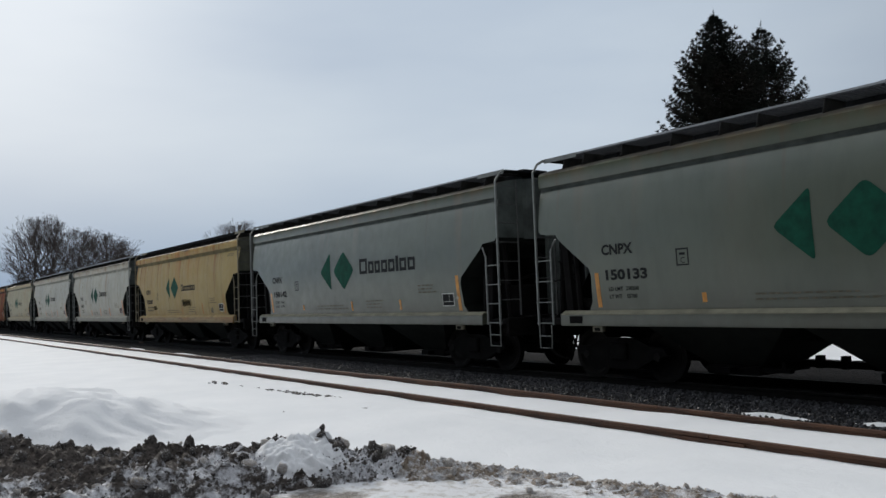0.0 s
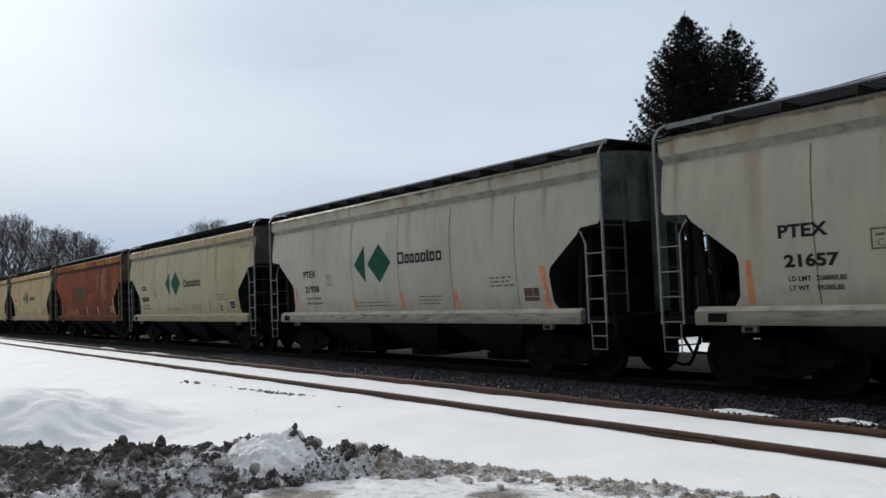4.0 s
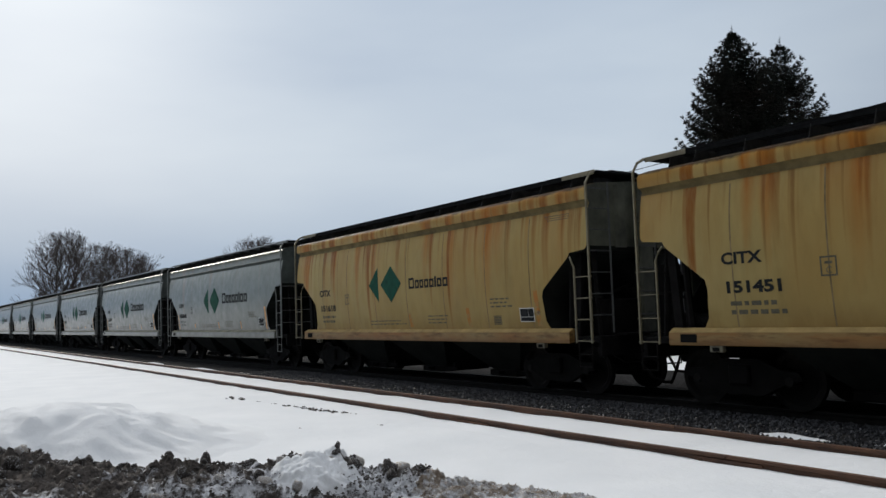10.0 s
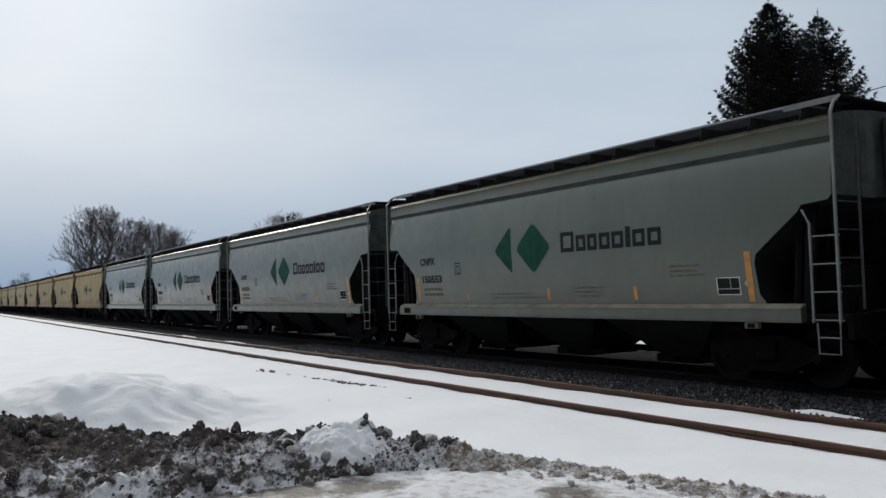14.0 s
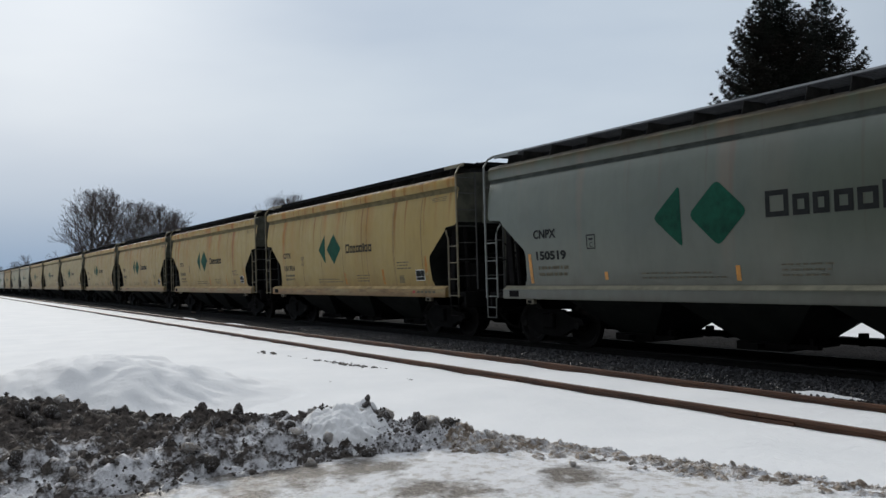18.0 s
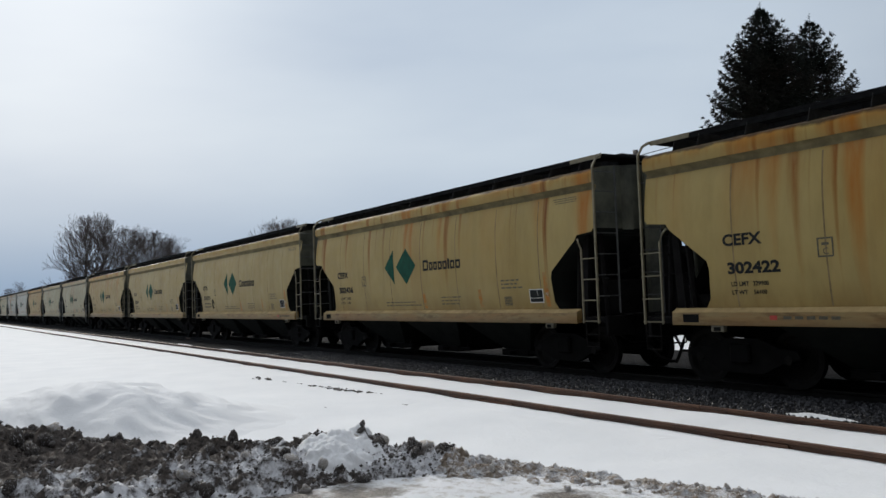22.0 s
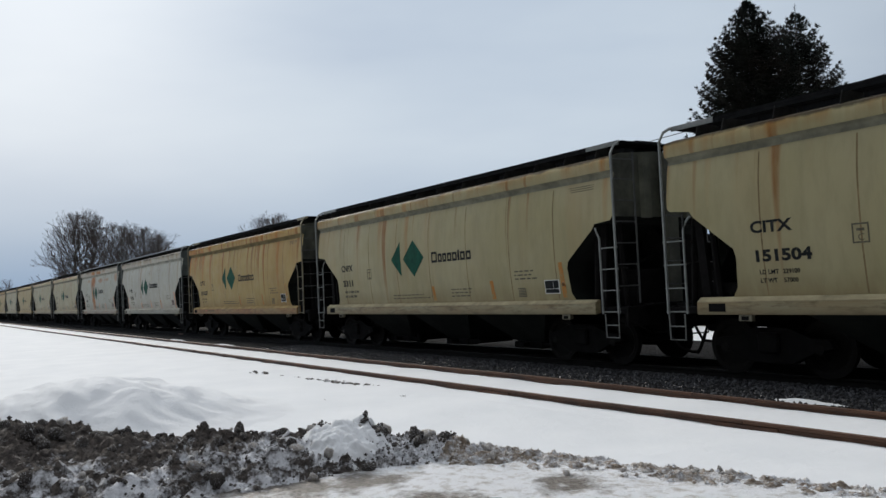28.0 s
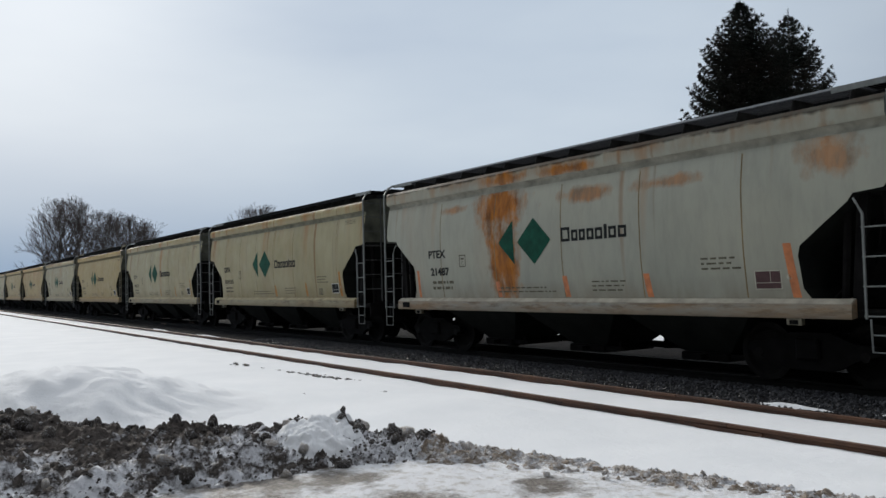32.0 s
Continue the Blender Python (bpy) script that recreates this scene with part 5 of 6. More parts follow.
def markings(car, style, look_name):
    """Emblem, word and the print that all cars of one sort share."""
    if style == "grey":
        part("emblem_half", lozenge(5.35, 2.58, 0.66, 0.56, True, 0.10), GREEN, car, "green half diamond")
        part("emblem_diamond", lozenge(6.14, 2.58, 0.62, 0.57, False, 0.13), GREEN, car, "green diamond")
        word_shapes(7.09, 9.95, 2.43, 2.85, car, BLACK)
    else:
        d = 0.0 if style == "cream" else 0.07
        part("emblem_half", lozenge(4.89 + d, 2.58, 0.54, 0.49, True), DULLGREEN if look_name == "brown" else GREEN, car, "green half diamond")
        part("emblem_diamond", lozenge(5.57 + d, 2.57, 0.55, 0.50), DULLGREEN if look_name == "brown" else GREEN, car, "green diamond")
        word_shapes(6.50, 8.34, 2.40 if style == "cream" else 2.50, 2.68 if style == "cream" else 2.79, car, RUSTED if look_name == "brown" else BLACK)
    ink = RUSTED if look_name == "brown" else FADED
    stuff(part("small_print", small_print(4.3, 1.56, 2, 2.0, seed=1), ink, car))
    stuff(part("small_print", small_print(7.3, 1.66, 3, 0.9, seed=2), ink, car))
    bm = small_print(9.95, 2.00, 3, 0.80, 0.032, 0.085, seed=3)
    if style == "cream":
        for k in range(6):
            strip(10.02, 10.30, 1.44 + 0.036 * k, 1.462 + 0.036 * k, bm, 1)
        for k in range(3):
            strip(11.95 - 0.04 * k, 12.62, 3.57 + 0.045 * k, 3.583 + 0.045 * k, bm, 1)
    stuff(part("small_print", bm, ink, car))
    bm = bmesh.new()
    for k in range(7):
        add_box(bm, 6.861, 6.866, 0.30, 0.55 + 0.28 * ((k * 37) % 10) / 10, 3.86 - 0.11 * k, 3.86 - 0.11 * k + (0.07 if k == 0 else 0.03))
    stuff(part("end_print", bm, FADED, car))
    # inspection stencil: a dark panel in a white frame
    plate = part("stencil_frame", strip(10.96, 11.44, 1.49, 1.79, rows=3), WHITE if style != "white" else CREAM, car, "thin-framed inspection stencil")
    bm = strip(10.98, 11.24, 1.60, 1.775, rows=2, off=0.009)
    strip(11.25, 11.42, 1.60, 1.775, bm, 2, 0.009)
    strip(10.98, 11.42, 1.505, 1.59, bm, 1, 0.009)
    part("stencil_panel", bm, BLACK if style != "white" else MAROON, plate)
    part("badge", lozenge(11.57, 1.68, 0.06, 0.06, False, 0.03), CREAM, car)
    # grade box
    bm = bmesh.new()
    for u0, u1, z0, z1 in ((2.86, 3.12, 2.36, 2.385), (2.86, 3.12, 2.09, 2.115), (2.86, 2.885, 2.09, 2.385), (3.095, 3.12, 2.09, 2.385), (2.93, 3.05, 2.27, 2.31)):
        strip(u0, u1, z0, z1, bm, 1)
    box_part = part("grade_box", bm, FADED if style != "grey" else BLACK, car)
    lettering("C", 2.95, 2.13, 0.10, FADED if style != "grey" else BLACK, box_part, "grade_letter")
    if style == "grey":
        for u, z0, z1 in ((6.48, 1.42, 1.68), (9.05, 1.42, 1.68), (3.35, 1.46, 1.62)):
            part("reflective_tape", strip(u - 0.045, u + 0.045, z0, z1), AMBER, car)
        part("reflective_tape", strip(0.93, 1.03, 1.40, 2.05), AMBER, car)
        part("reflective_tape", strip(11.58, 11.70, 1.38, 2.20, lean=-0.02), AMBER, car)
    elif style == "white":
        for u, z0, z1 in ((6.52, 1.37, 1.80), (8.70, 1.37, 1.80), (4.28, 1.37, 1.72)):
            part("reflective_tape", strip(u, u + 0.14, z0, z1, lean=-0.06), ORANGE, car)
        part("reflective_tape", strip(11.60, 11.74, 1.36, 2.20, lean=-0.10), ORANGE, car)
        part("reflective_tape", strip(0.93, 1.03, 1.36, 2.05), ORANGE, car)
    for u in (0.25,):
        part("sill_plate", box(u - HALF, u - HALF + 0.34, -1.618, -1.611, 1.10, 1.24), STEEL, car)


LOOKS = {
    "grey": ("grey", "glossy grey-green covered hopper car with green diamond emblem", LADDER),
    "cream": ("cream", "weathered cream covered hopper car with green diamonds and rust runs", LADDER_CREAM),
    "clean": ("cream", "cream covered hopper car with green diamonds, only faintly rusted", LADDER_CREAM),
    "pale": ("cream", "pale cream covered hopper car with green diamonds, lightly rusted", LADDER),
    "rusty": ("cream", "yellowed covered hopper car with heavy orange rust streaks", LADDER_CREAM),
    "white": ("white", "weathered white covered hopper car with orange tape and weld seams", LADDER),
    "stained": ("white", "white covered hopper car stained with broad orange rust patches", LADDER),
    "brown": ("white", "rust-brown covered hopper car with faded emblem", LADDER_CREAM),
}


def build_car(look_name):
    style, label, ladder = LOOKS[look_name]
    car = empty("hopper_car")
    tagged(car, label, "hopper car", group="cars of the freight train")
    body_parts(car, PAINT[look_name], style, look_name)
    running_gear(car, SILL[look_name], look_name, ladder)
    roof_gear(car, style, ladder)
    ladders(car, ladder)
    markings(car, style, look_name)
    return car


# look, mark, number, load limit, light weight
TRAIN = [("grey", "CNPX", "150133", "230300", "55700"), ("grey", "CNPX", "150142", "230300", "55700"), ("cream", "CEFX", "302387", "", ""), ("white", "PTEX", "21657", "226800LBS", "59200LBS"),
         ("white", "PTEX", "21938", "", ""), ("pale", "CEFX", "302055", "", ""), ("brown", "", "", "", ""), ("rusty", "CNPX", "3180", "", ""), ("rusty", "CITX", "151451", "", ""),
         ("rusty", "CITX", "151618", "", ""), ("grey", "CNPX", "150548", "230200", "55800"), ("grey", "CNPX", "150534", "", ""), ("grey", "CNPX", "150553", "", ""), ("grey", "CNPX", "", "", ""),
         ("grey", "CNPX", "150400", "", ""), ("grey", "CNPX", "150519", "", ""), ("cream", "CITX", "151701", "", ""), ("cream", "CITX", "", "", ""), ("cream", "CEFX", "302422", "229900", "56100"),
         ("cream", "CEFX", "302436", "229900", "56100"), ("clean", "CITX", "151931", "", ""), ("clean", "CEFX", "302259", "", ""), ("cream", "CITX", "", "", ""), ("pale", "CITX", "151504", "229100", "57000"),
         ("pale", "CNPX", "3311", "", ""), ("rusty", "CITX", "151627", "229100", "56900"), ("white", "PTEX", "21482", "227000LBS", "59000LBS"), ("stained", "PTEX", "21487", "", ""),
         ("pale", "CEFX", "", "", ""), ("pale", "CITX", "", "", "")] + [(k, "CITX", "", "", "") for k in ("clean", "pale", "cream", "clean", "pale", "cream", "pale", "cream", "cream", "pale", "cream")]
CARS = []
# on a few cars the emblem was painted further along the side
SHIFTED = {11: -0.09, 12: -0.09, 16: 0.12, 17: 0.12}


def build_train():
    first = {}
    for n, (name, mark, number, load, light) in enumerate(TRAIN):
        if name not in first:
            first[name] = (build_car(name), n)
    for n, (name, mark, number, load, light) in enumerate(TRAIN):
        if first[name][1] == n:
            CARS.append(first[name][0])
        else:
            CARS.append(copy_thing(first[name][0], Matrix()))
    for n, (car, (name, mark, number, load, light)) in enumerate(zip(CARS, TRAIN)):
        for piece in car.children if n in SHIFTED else ():
            if piece.name.startswith(("emblem", "word")):
                piece.location.x += SHIFTED[n]
        ink = BLACK
        left = 1.52 if LOOKS[name][0] == "white" else 1.15
        if mark:
            lettering(mark, left, 2.34 if LOOKS[name][0] == "white" else 2.37, 0.20, ink, car, "owner_mark", 0.76, 0.034)
        if number:
            lettering(number, left + 0.06, 1.90, 0.20, ink, car, "car_number", 0.166 * len(number), 0.042)
        elif mark:
            bm = bmesh.new()
            for k in range(6):
                strip(left + 0.06 + 0.17 * k, left + 0.17 + 0.17 * k, 1.90, 2.07, bm)
            stuff(part("number_bars", bm, FADED, car))
        if load:
            for words, value, z in (("LD LMT", load, 1.70), ("LT WT", light, 1.56)):
                lettering(words, left + 0.1, z, 0.075, ink, car, "weight_caption", None, 0.02)
                lettering(value, left + 0.52, z, 0.075, ink, car, "weight_value", None, 0.02)
        elif mark:
            stuff(part("small_print", small_print(left + 0.1, 1.70, 2, 1.0, 0.07, 0.14, seed=n), FADED, car))
        if number == "3180":
            for u in (3.35, 6.40, 9.55):
                part("reflective_tape", strip(u, u + 0.09, 1.42, 1.86, lean=-0.05), YELLOW, car)
        if LOOKS[name][0] == "cream" and number != "3180" and n < 30:
            for u, z0, z1 in ((6.42, 1.40, 1.78), (9.02, 1.40, 1.84), (11.52, 1.40, 2.15)):
                part("reflective_tape", strip(u, u + 0.13, z0, z1, lean=-0.05), WORNTAPE, car, "worn orange tape")
        if n in (8, 18, 16, 25, 20):
            u = 10.9 if n in (8, 16, 20) else 2.0
            part("sill_mark", box(u - HALF, u - HALF + 0.13, -1.619, -1.611, 1.15, 1.22), RED, car, "red paint mark on the sill")
            bm = bmesh.new()
            for k in range(5):
                add_box(bm, u - HALF + 0.24 + k * 0.2, u - HALF + 0.38 + k * 0.2, -1.617, -1.611, 1.16, 1.21)
            stuff(part("sill_print", bm, FADED, car))
        if n == 2:
            bm, rnd = bmesh.new(), random.Random(77)
            pts = []
            for k in range(5):
                pts += [on_side(2.30 + 0.10 * k + 0.07 * math.cos(i * 0.9), 1.72 + 0.11 * math.sin(i * 0.9) * rnd.uniform(0.6, 1.1), 0.006) for i in range(8)]
            tube(pts, 0.007, 4, bm)
            part("scrawl", bm, BLACK, car, "black sprayed scrawl")
        if n in (2, 20, 23):             # scrawled spray paint, plain loops
            rnd = random.Random(n)
            bm = bmesh.new()
            u0, z0, wide = {2: (6.6, 1.88, 1.15), 20: (2.52, 1.72, 0.26), 23: (6.15, 1.18, 1.0)}[n]
            pts = []
            for k in range(9 if n != 20 else 4):
                cu, h = u0 + wide * k / 9, {2: 0.16, 20: 0.26, 23: 0.09}[n]
                for i in range(9):
                    a = i * math.tau / 8 * rnd.uniform(0.7, 1.1)
                    z = z0 + h * math.sin(a) * rnd.uniform(0.6, 1.0)
                    u = cu + 0.11 * math.cos(a)
                    pts.append(on_side(u, z, 0.006) if n != 23 else (u - HALF, -1.616, z))
            tube(pts, 0.011 if n != 20 else 0.007, 4, bm)
            part("scrawl", bm, BLACK, car, "black sprayed scrawl")


build_train()


# ---------------------------------------------------------------- trees
def bare_tree(name, x, y, height, spread, seed, label, levels=8, z0=-0.2):
    """A leafless tree that forks again and again into rising limbs and fine twigs."""
    rnd = random.Random(seed)
    tv, tf, cv, cf = [], [], [], []

    def limb(store_v, store_f, a, b, ra, rb, sides):
        d = (b - a).normalized()
        s = d.orthogonal().normalized()
        t = d.cross(s)
        o = len(store_v)
        for p, r in ((a, ra), (b, rb)):
            for k in range(sides):
                q = k * math.tau / sides
                store_v.append(p + (s * math.cos(q) + t * math.sin(q)) * r)
        for k in range(sides):
            store_f.append((o + k, o + (k + 1) % sides, o + sides + (k + 1) % sides, o + sides + k))

    def fork(p, d, length, radius, level):
        steps = 3 if level < 5 else 2
        thick = level < 5
        for k in range(steps):
            d = (d + Vector((rnd.gauss(0, 1), rnd.gauss(0, 1), rnd.gauss(0.3, 0.6))) * 0.075).normalized()
            q = p + d * length / steps
            ra, rb = radius * (1 - 0.28 * k / steps), radius * (1 - 0.28 * (k + 1) / steps)
            limb(tv if thick else cv, tf if thick else cf, p, q, max(ra, 0.011), max(rb, 0.009), 5 if thick else 3)
            p = q
            if level >= 2 and k < steps - 1 and rnd.random() < 0.55 and level < levels - 1:
                side = d.orthogonal().normalized()
                side.rotate(Matrix.Rotation(rnd.uniform(0, math.tau), 3, d))
                fork(p, (d * 0.72 + side * 0.7 * spread).normalized(), length * 0.5, radius * 0.42, min(levels - 1, level + 2))
        if level >= levels:
            return
        kids = 3 if rnd.random() < 0.25 else 2
        turn = rnd.uniform(0, math.tau)
        for i in range(kids):
            side = d.orthogonal().normalized()
            side.rotate(Matrix.Rotation(turn + i * math.tau / kids + rnd.uniform(-0.4, 0.4), 3, d))
            lean = radians(rnd.uniform(10, 30))
            nd = (d * math.cos(lean) + side * math.sin(lean)).normalized()
            nd = (nd + Vector((0, 0, 0.10))).normalized()
            fork(p, nd, length * rnd.uniform(0.70, 0.92), radius * (0.66 if kids > 2 else 0.74), level + 1)

    # a leader that wanders up, with limbs that rise from it in a broad oval
    p, d, nodes = Vector((0, 0, 0)), Vector((0, 0, 1)), 13
    for i in range(nodes):
        f = i / (nodes - 1)
        d = (Vector((0, 0, 1)) + Vector((rnd.gauss(0, 1), rnd.gauss(0, 1), 0)) * 0.10).normalized()
        q = p + d * height * 0.80 / nodes
        limb(tv, tf, p, q, height * 0.018 * (1 - 0.85 * f), height * 0.018 * (1 - 0.85 * (f + 1 / nodes)), 6)
        p = q
        if f < 0.16:
            continue
        for j in range(3):
            a = i * 1.9 + j * math.tau / 3 + rnd.uniform(-0.5, 0.5)
            lean = radians(66 - 46 * f + rnd.uniform(-9, 9)) * spread
            nd = Vector((math.cos(a) * math.sin(lean), math.sin(a) * math.sin(lean), math.cos(lean)))
            reach = height * (0.40 * math.sqrt(max(0.05, 1 - ((f - 0.36) / 0.75) ** 2))) * rnd.uniform(0.8, 1.1)
            fork(p, nd, reach / 3.2, height * 0.007 * (1.1 - 0.7 * f), 3)
    k = height / max(v.z for v in cv)
    tree = empty(name, (x, y, z0))
    tagged(tree, label, "tree")
    raw("trunk", [v * k for v in tv], tf, BARK, tree)
    raw("crown", [v * k for v in cv], cf, TWIG, tree, "crown of fine bare twigs")
    return tree


def polar(az, dist):
    return -math.sin(radians(az)) * dist, math.cos(radians(az)) * dist


for az, dist, h, seed in ((81.2, 118, 14.8, 9), (79.9, 121, 15.2, 5), (78.3, 114, 12.8, 2), (77.0, 120, 13.0, 3), (76.0, 116, 11.6, 4), (68.6, 92, 11.4, 6), (67.5, 97, 11.0, 7), (66.5, 94, 11.0, 8)):
    bx, by = polar(az, dist)
    bare_tree("bare_tree", bx, by, h, 1.0, seed, "tall leafless broadleaf tree beyond the train")
for az, dist, h, seed in ((84.9, 230, 9.5, 11), (85.6, 240, 8.0, 12), (86.4, 260, 7.5, 13), (84.2, 250, 6.8, 14), (87.2, 250, 8.0, 15), (88.3, 260, 9.0, 16), (83.4, 260, 8.0, 17)):
    bx, by = polar(az, dist)
    bare_tree("far_tree", bx, by, h, 1.1, seed, "small far leafless tree at the horizon", 6)


def spruce(x, y, height, radius, seed, label, gap=1.0, swell=0.67):
    """A dense spruce: whorls of drooping boughs, each with fans of needle twigs."""
    rnd = random.Random(seed)
    verts, faces = [], []

    def spike(a, b, w):
        d = (b - a).normalized()
        s = d.cross(Vector((0, 0, 1)))
        s = s.normalized() if s.length > 0.01 else Vector((1, 0, 0))
        t = s.cross(d)
        o = len(verts)
        m = a.lerp(b, 0.35)
        verts.extend((a, m + s * w, m - s * w * 0.5 + t * w * 0.85, m - s * w * 0.5 - t * w * 0.85, b))
        faces.extend(((o, o + 1, o + 2), (o, o + 2, o + 3), (o, o + 3, o + 1), (o + 4, o + 2, o + 1), (o + 4, o + 3, o + 2), (o + 4, o + 1, o + 3)))

    z = height * 0.36
    up = Vector((0, 0, 1))
    while z < height - 0.28:
        f = z / height
        reach = min(radius * (1 - f) ** swell - 0.10, 0.80 * (height - z) - 0.26)
        n = 10 if f < 0.88 else 7
        a0 = rnd.uniform(0, math.tau)
        for k in range(n):
            a = a0 + k * math.tau / n + rnd.uniform(-0.3, 0.3)
            r = max(0.06, reach * rnd.choice((rnd.uniform(0.70, 0.95), rnd.uniform(0.90, 1.06))))
            out = Vector((math.cos(a), math.sin(a), 0))
            cross = Vector((-math.sin(a), math.cos(a), 0))
            tilt = rnd.uniform(-0.12, 0.08) if f < 0.88 else rnd.uniform(0.0, 0.28)
            steps = max(3, int(r / 0.115))
            for i in range(1, steps + 1):
                g = i / steps
                # boughs sag in the middle and turn up at the tip
                at = Vector((0, 0, z)) + out * r * g + up * r * (tilt * g - 0.20 * math.sin(g * 2.4) + 0.33 * g ** 3)
                if g < 0.25 and f < 0.8 and rnd.random() < 0.4:
                    continue
                spike(at, at + out * 0.17 + up * rnd.uniform(-0.02, 0.10), 0.022)
                side = 0.36 * r * (1 - g) ** 0.8 * (0.35 + g) + (0.08 if f < 0.9 else 0.05)
                for s in (-1, 1):
                    e = at + cross * s * side * rnd.uniform(0.55, 1.1) + out * 0.5 * side + up * rnd.uniform(-0.10, 0.06)
                    spike(at, e, 0.026)
                    for w in (0.25, 0.45, 0.65, 0.82, 0.96):
                        mid = at.lerp(e, w)
                        spike(mid, mid + out * rnd.uniform(0.05, 0.15) + cross * s * rnd.uniform(-0.03, 0.11) + up * rnd.uniform(-0.11, 0.11), 0.016)
                if g > 0.7:
                    spike(at, at + out * 0.06 + up * rnd.uniform(0.06, 0.16), 0.024)
        z += rnd.uniform(0.135, 0.195) * gap * (1.0 if f < 0.8 else 0.8)
    spike(Vector((0, 0, height - 0.6)), Vector((0.02, 0, height + 0.12)), 0.022)
    for k in range(9):
        a, low = k * 2.4, height - 0.06 - 0.035 * k
        spike(Vector((0, 0, low)), Vector((0.09 * math.cos(a), 0.09 * math.sin(a), low + 0.07)), 0.012)
    tree = empty("spruce", (x, y, -0.2))
    tagged(tree, label, "tree", group="pair of spruces")
    part("trunk", tube([(0, 0, 0), (0, 0, height * 0.5), (0, 0, height * 0.97)], [height * 0.017, height * 0.010, 0.015], 8), BARK, tree)
    raw("crown", verts, faces, SPRUCE, tree, "dense dark green needle boughs")


SP = polar(35.36, 33.0), polar(32.45, 35.5)
spruce(*SP[0], 1.9 + 33.0 * math.tan(radians(18.1)), 4.45, 21, "tall dense dark green spruce behind the train", 1.0, 0.64)
spruce(*SP[1], 1.9 + 35.5 * math.tan(radians(16.95)), 4.3, 22, "slightly shorter dark green spruce with open boughs", 1.45, 0.69)


# ---------------------------------------------------------------- what shows through the gaps
def house(name, x, y, wide, deep, eave, ridge, wall, label, turn=0.0, snowy=True):
    """A small gabled house: boarded walls, roof, windows and a door on the track side."""
    h = empty(name, (x, y, -0.2))
    h.rotation_euler = (0, 0, radians(turn))
    tagged(h, label, "house")
    bm = bmesh.new()
    w, d = wide / 2, deep / 2
    out = [(-w, 0), (w, 0), (w, eave), (0, ridge), (-w, eave)]
    prism(out, -d, d, "y", bm)
    part("wall", bm, wall, h)
    n = int(eave / 0.2)
    for k in range(n):
        part("clapboard", box(-w - 0.01, w + 0.01, -d - 0.025, -d - 0.004, 0.1 + k * 0.2, 0.1 + k * 0.2 + 0.185), wall, h)
    slope = math.atan2(ridge - eave, w)
    for s in (-1, 1):
        bm = prism([(s * (w + 0.35), eave - 0.35 * math.tan(slope)), (0, ridge), (0, ridge + 0.16), (s * (w + 0.35), eave - 0.35 * math.tan(slope) + 0.16)], -d - 0.3, d + 0.3, "y")
        roof = part("roof", bm, SHINGLE, h)
        if snowy:
            bm = prism([(s * (w + 0.30), eave - 0.30 * math.tan(slope) + 0.165), (0, ridge + 0.165), (0, ridge + 0.30), (s * (w + 0.30), eave - 0.3 * math.tan(slope) + 0.28)], -d - 0.25, d + 0.25, "y")
            part("roof_snow", bm, SNOW, roof, "thick roof snow")
    for s in (-1, 1):
        part("corner_board", box(s * w - 0.08, s * w + 0.08, -d - 0.05, -d + 0.03, 0, eave), TRIM, h)
    for u in (-0.28, 0.28):
        win = part("window", box(u * wide - 0.55, u * wide + 0.55, -d - 0.07, -d - 0.02, 0.95, 2.25, 0.01), TRIM, h)
        for k in (-1, 1):
            part("pane", box(u * wide - 0.45 + (0 if k < 0 else 0.48), u * wide - 0.03 + (0 if k < 0 else 0.48), -d - 0.085, -d - 0.071, 1.05, 2.15), GLASS, win)
    door = part("door", box(-0.48, 0.48, -d - 0.075, -d - 0.02, 0.1, 2.15, 0.01), TRIM, h)
    part("door_handle", box(0.34, 0.40, -d - 0.11, -d - 0.076, 1.05, 1.12), STEEL, door)


house("white_house", -12.6, 36.2, 9.0, 8.0, 5.0, 7.4, SIDING, "white clapboard house beyond the tracks")
house("brick_house", -36.0, 37.0, 9.0, 7.0, 2.5, 3.9, BRICK, "low brick-red house with snow on its roof")
house("grey_house", -48.0, 54.0, 12.0, 8.0, 2.6, 4.1, GREYSIDE, "low grey house under a snowy roof")


def garden_fence():
    fence = empty("garden_fence", (0, 25.2, -0.2))
    tagged(fence, "weathered board fence capped with snow", "fence")
    rnd = random.Random(4)
    shared = None
    for k in range(60):
        x = -21.5 + 0.145 * k
        if shared is None:
            first = part("board", box(-0.065, 0.065, -0.012, 0.012, 0.0, 1.86, 0.006), FENCE, fence)
            shared, ob = first.data, first
        else:
            ob = new("board", shared)
            ob.parent = fence
        ob.location = (x, rnd.uniform(-0.005, 0.005), rnd.uniform(-0.02, 0.02))
    for k in range(5):
        part("post", box(-21.5 + 2.14 * k - 0.05, -21.5 + 2.14 * k + 0.05, 0.02, 0.12, 0, 1.95, 0.01), FENCE, fence)
    for z in (0.4, 1.5):
        part("fence_rail", box(-21.6, -12.9, 0.015, 0.055, z, z + 0.09, 0.006), FENCE, fence)
    part("snow_cap", box(-21.6, -12.9, -0.05, 0.06, 1.875, 1.95, 0.02), SNOW, fence, "line of snow on the fence top")


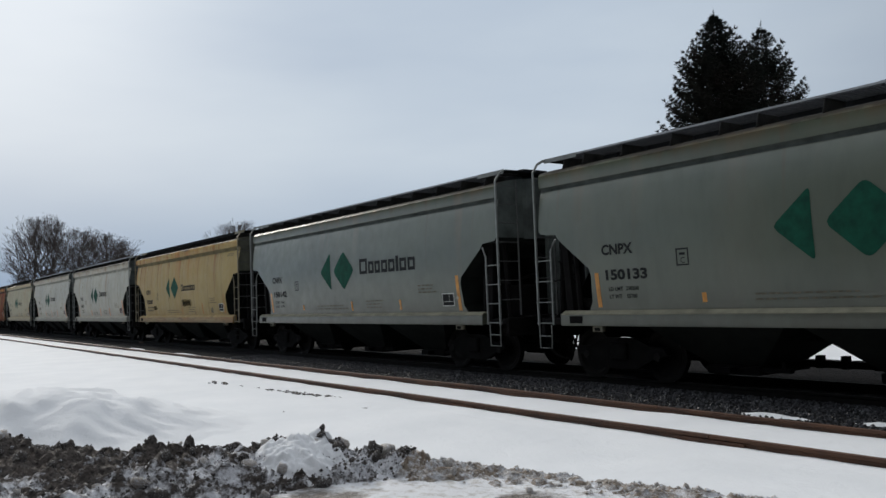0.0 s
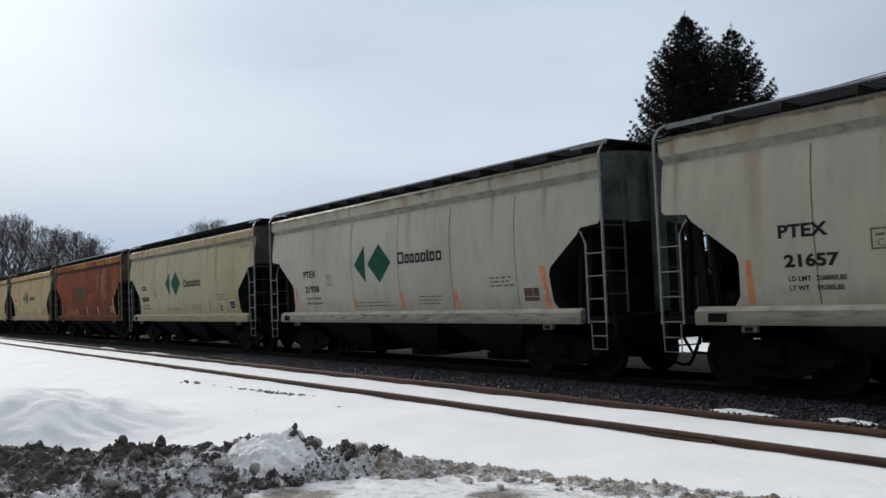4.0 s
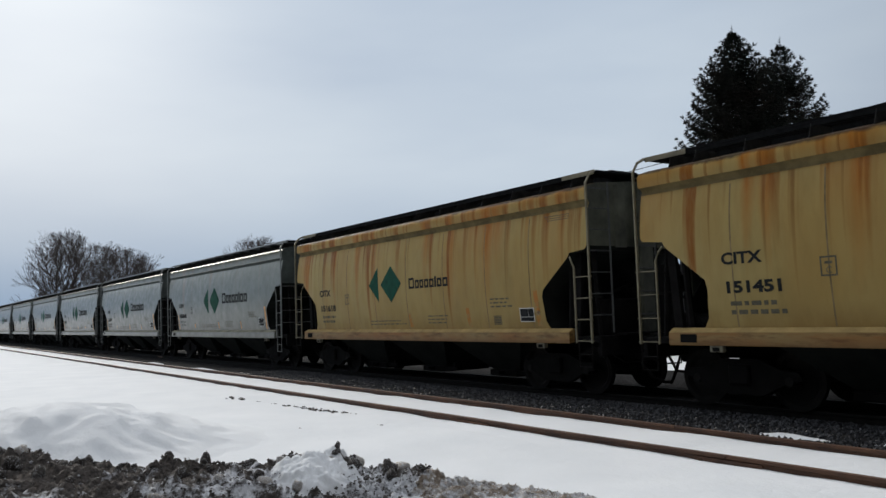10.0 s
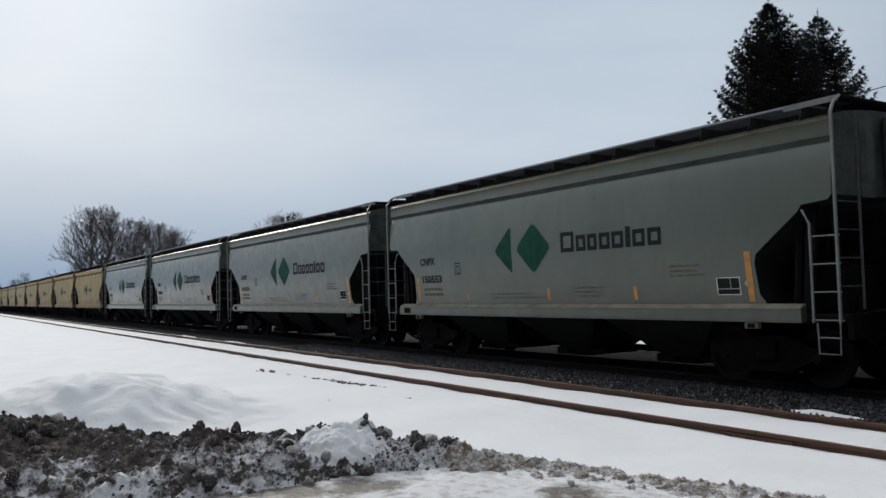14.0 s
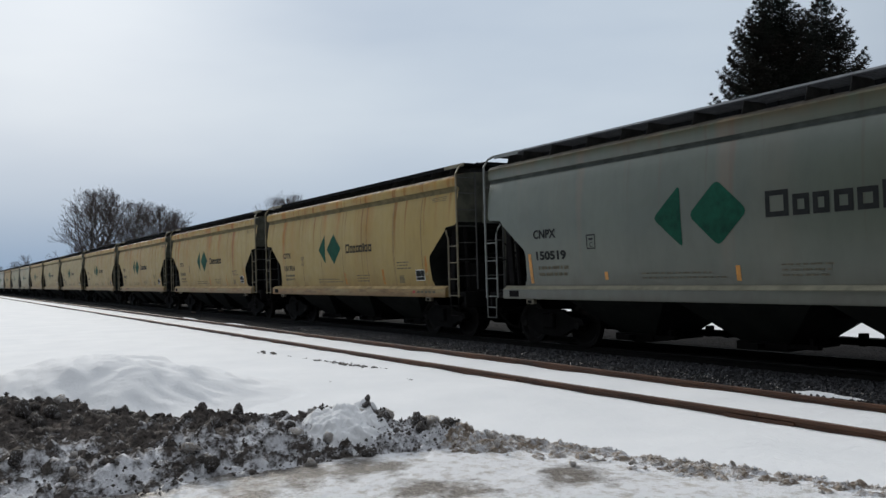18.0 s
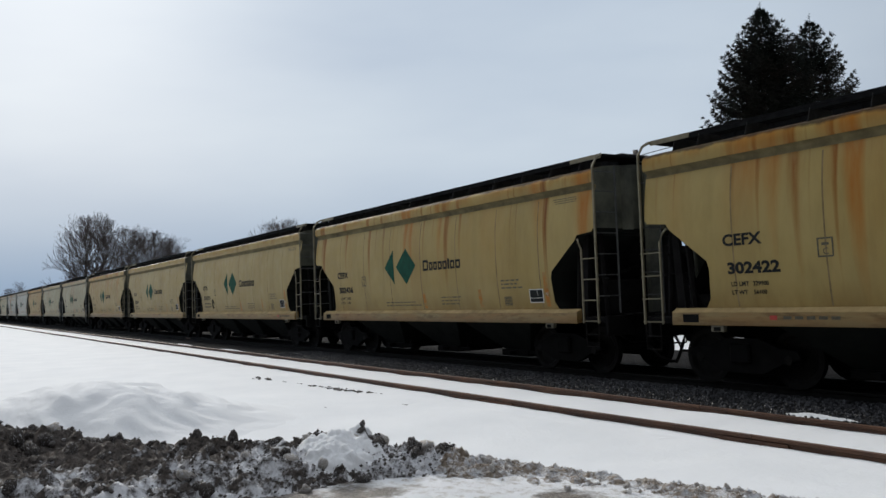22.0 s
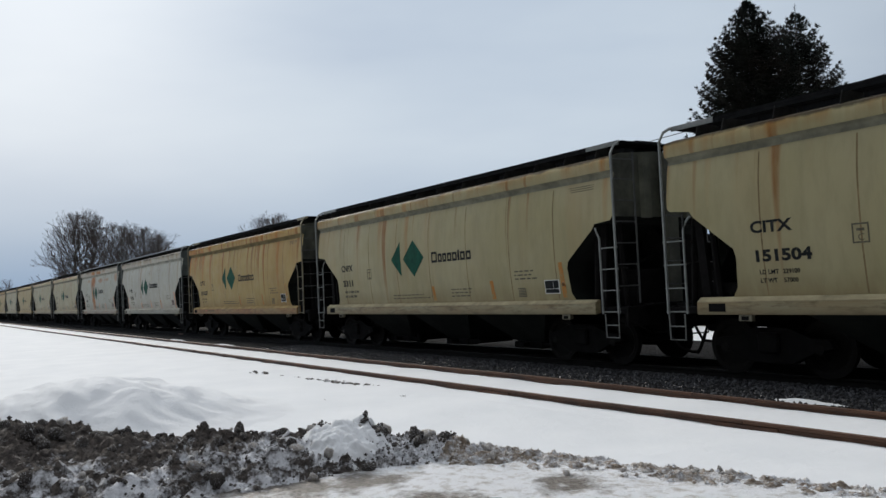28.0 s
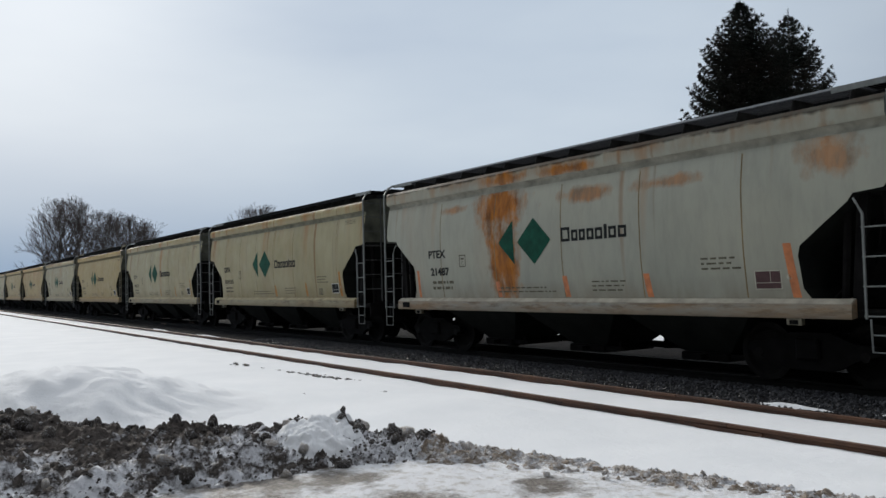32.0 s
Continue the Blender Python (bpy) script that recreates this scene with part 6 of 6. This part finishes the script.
def parked_car(x, y, turn):
    car = empty("parked_car", (x, y, -0.18))
    car.rotation_euler = (0, 0, radians(turn))
    tagged(car, "dark parked car with snow on its roof", "car")
    out = [(-2.1, 0.35), (2.1, 0.35), (2.15, 0.75), (1.2, 0.92), (0.55, 1.42), (-1.1, 1.45), (-1.75, 0.98), (-2.12, 0.9)]
    bm = prism(out, -0.85, 0.85, "y")
    bmesh.ops.bevel(bm, geom=bm.edges[:], offset=0.05, segments=2, affect="EDGES")
    body = part("body", bm, plain("dark_car_paint", (0.05, 0.055, 0.07), 0.3), car)
    part("side_glass", prism([(1.0, 0.95), (0.5, 1.36), (-1.05, 1.38), (-1.5, 0.98)], -0.862, -0.853, "y"), GLASS, body)
    for wx in (-1.3, 1.3):
        for s in (-1, 1):
            part("wheel", tube([(wx, s * 0.87 - 0.1, 0.33), (wx, s * 0.87 + 0.1 - (0.1 if s > 0 else 0), 0.33)], 0.33, 16), STEEL, car)
    part("roof_snow", box(-1.0, 0.45, -0.7, 0.7, 1.44, 1.54, 0.04), SNOW, body)


garden_fence()
parked_car(-29.5, 33.0, 12)


def overhead_cable():
    """A sagging service cable with its pole, over the far side of the tracks."""
    for px, tall in ((9.0, 9.35), (-24.0, 7.7)):
        pole = empty("utility_pole", (px, 25.0, -0.2))
        tagged(pole, "plain wooden utility pole beyond the tracks", "utility pole", group="poles of the cable")
        part("mast", tube([(0, 0, 0), (0, 0, tall)], [0.16, 0.11], 10), FENCE, pole)
        part("cross_arm", box(-0.06, 0.06, -0.9, 0.9, tall - 0.30, tall - 0.19, 0.01), FENCE, pole)
    a, b = Vector((9.0, 25.3, 8.85)), Vector((-24.0, 25.3, 7.20))
    pts = [a.lerp(b, k / 24) - Vector((0, 0, 0.12 * 4 * (k / 24) * (1 - k / 24))) + Vector((0, 0, 0.11)) for k in range(25)]
    bm = tube(pts, 0.016, 5)
    me = bpy.data.meshes.new("overhead_cable")
    bm.to_mesh(me)
    bm.free()
    tagged(link_mesh("overhead_cable", me, WIRE), "thin black cable strung from the pole", "cable")


overhead_cable()
build_ballast()


def close_behind():
    """An unseen dark wall added behind the camera, to close that side and dim the train."""
    bm = box(-22, 60, -9.4, -9.0, -0.2, 11.0)
    me = bpy.data.meshes.new("wall_behind")
    bm.to_mesh(me)
    bm.free()
    tagged(link_mesh("wall_behind", me, plain("dimming_wall_dark", (0.055, 0.058, 0.055), 0.9, 0.0, 0.3, 1.5)), "unseen dark wall added behind the camera to dim the train", "wall", kind="structure")


close_behind()


# ---------------------------------------------------------------- what moves
def train_way(t):
    """How far the rear end of the second car's sill has come, in metres along the track."""
    return -27.03 + 12.2713 * t - 0.0021749 * t ** 2 + 0.00072029 * t ** 3 - 1.27756e-05 * t ** 4


def motions():
    times = [0, 2, 4, 6, 8, 10, 12, 14, 16, 18, 20, 22, 24, 26, 28, 30, 32]
    for n, car in enumerate(CARS):
        walk(car, [(t, pose(train_way(t) - PITCH * (n - 1) + HALF, MAIN, 0)) for t in times])


motions()
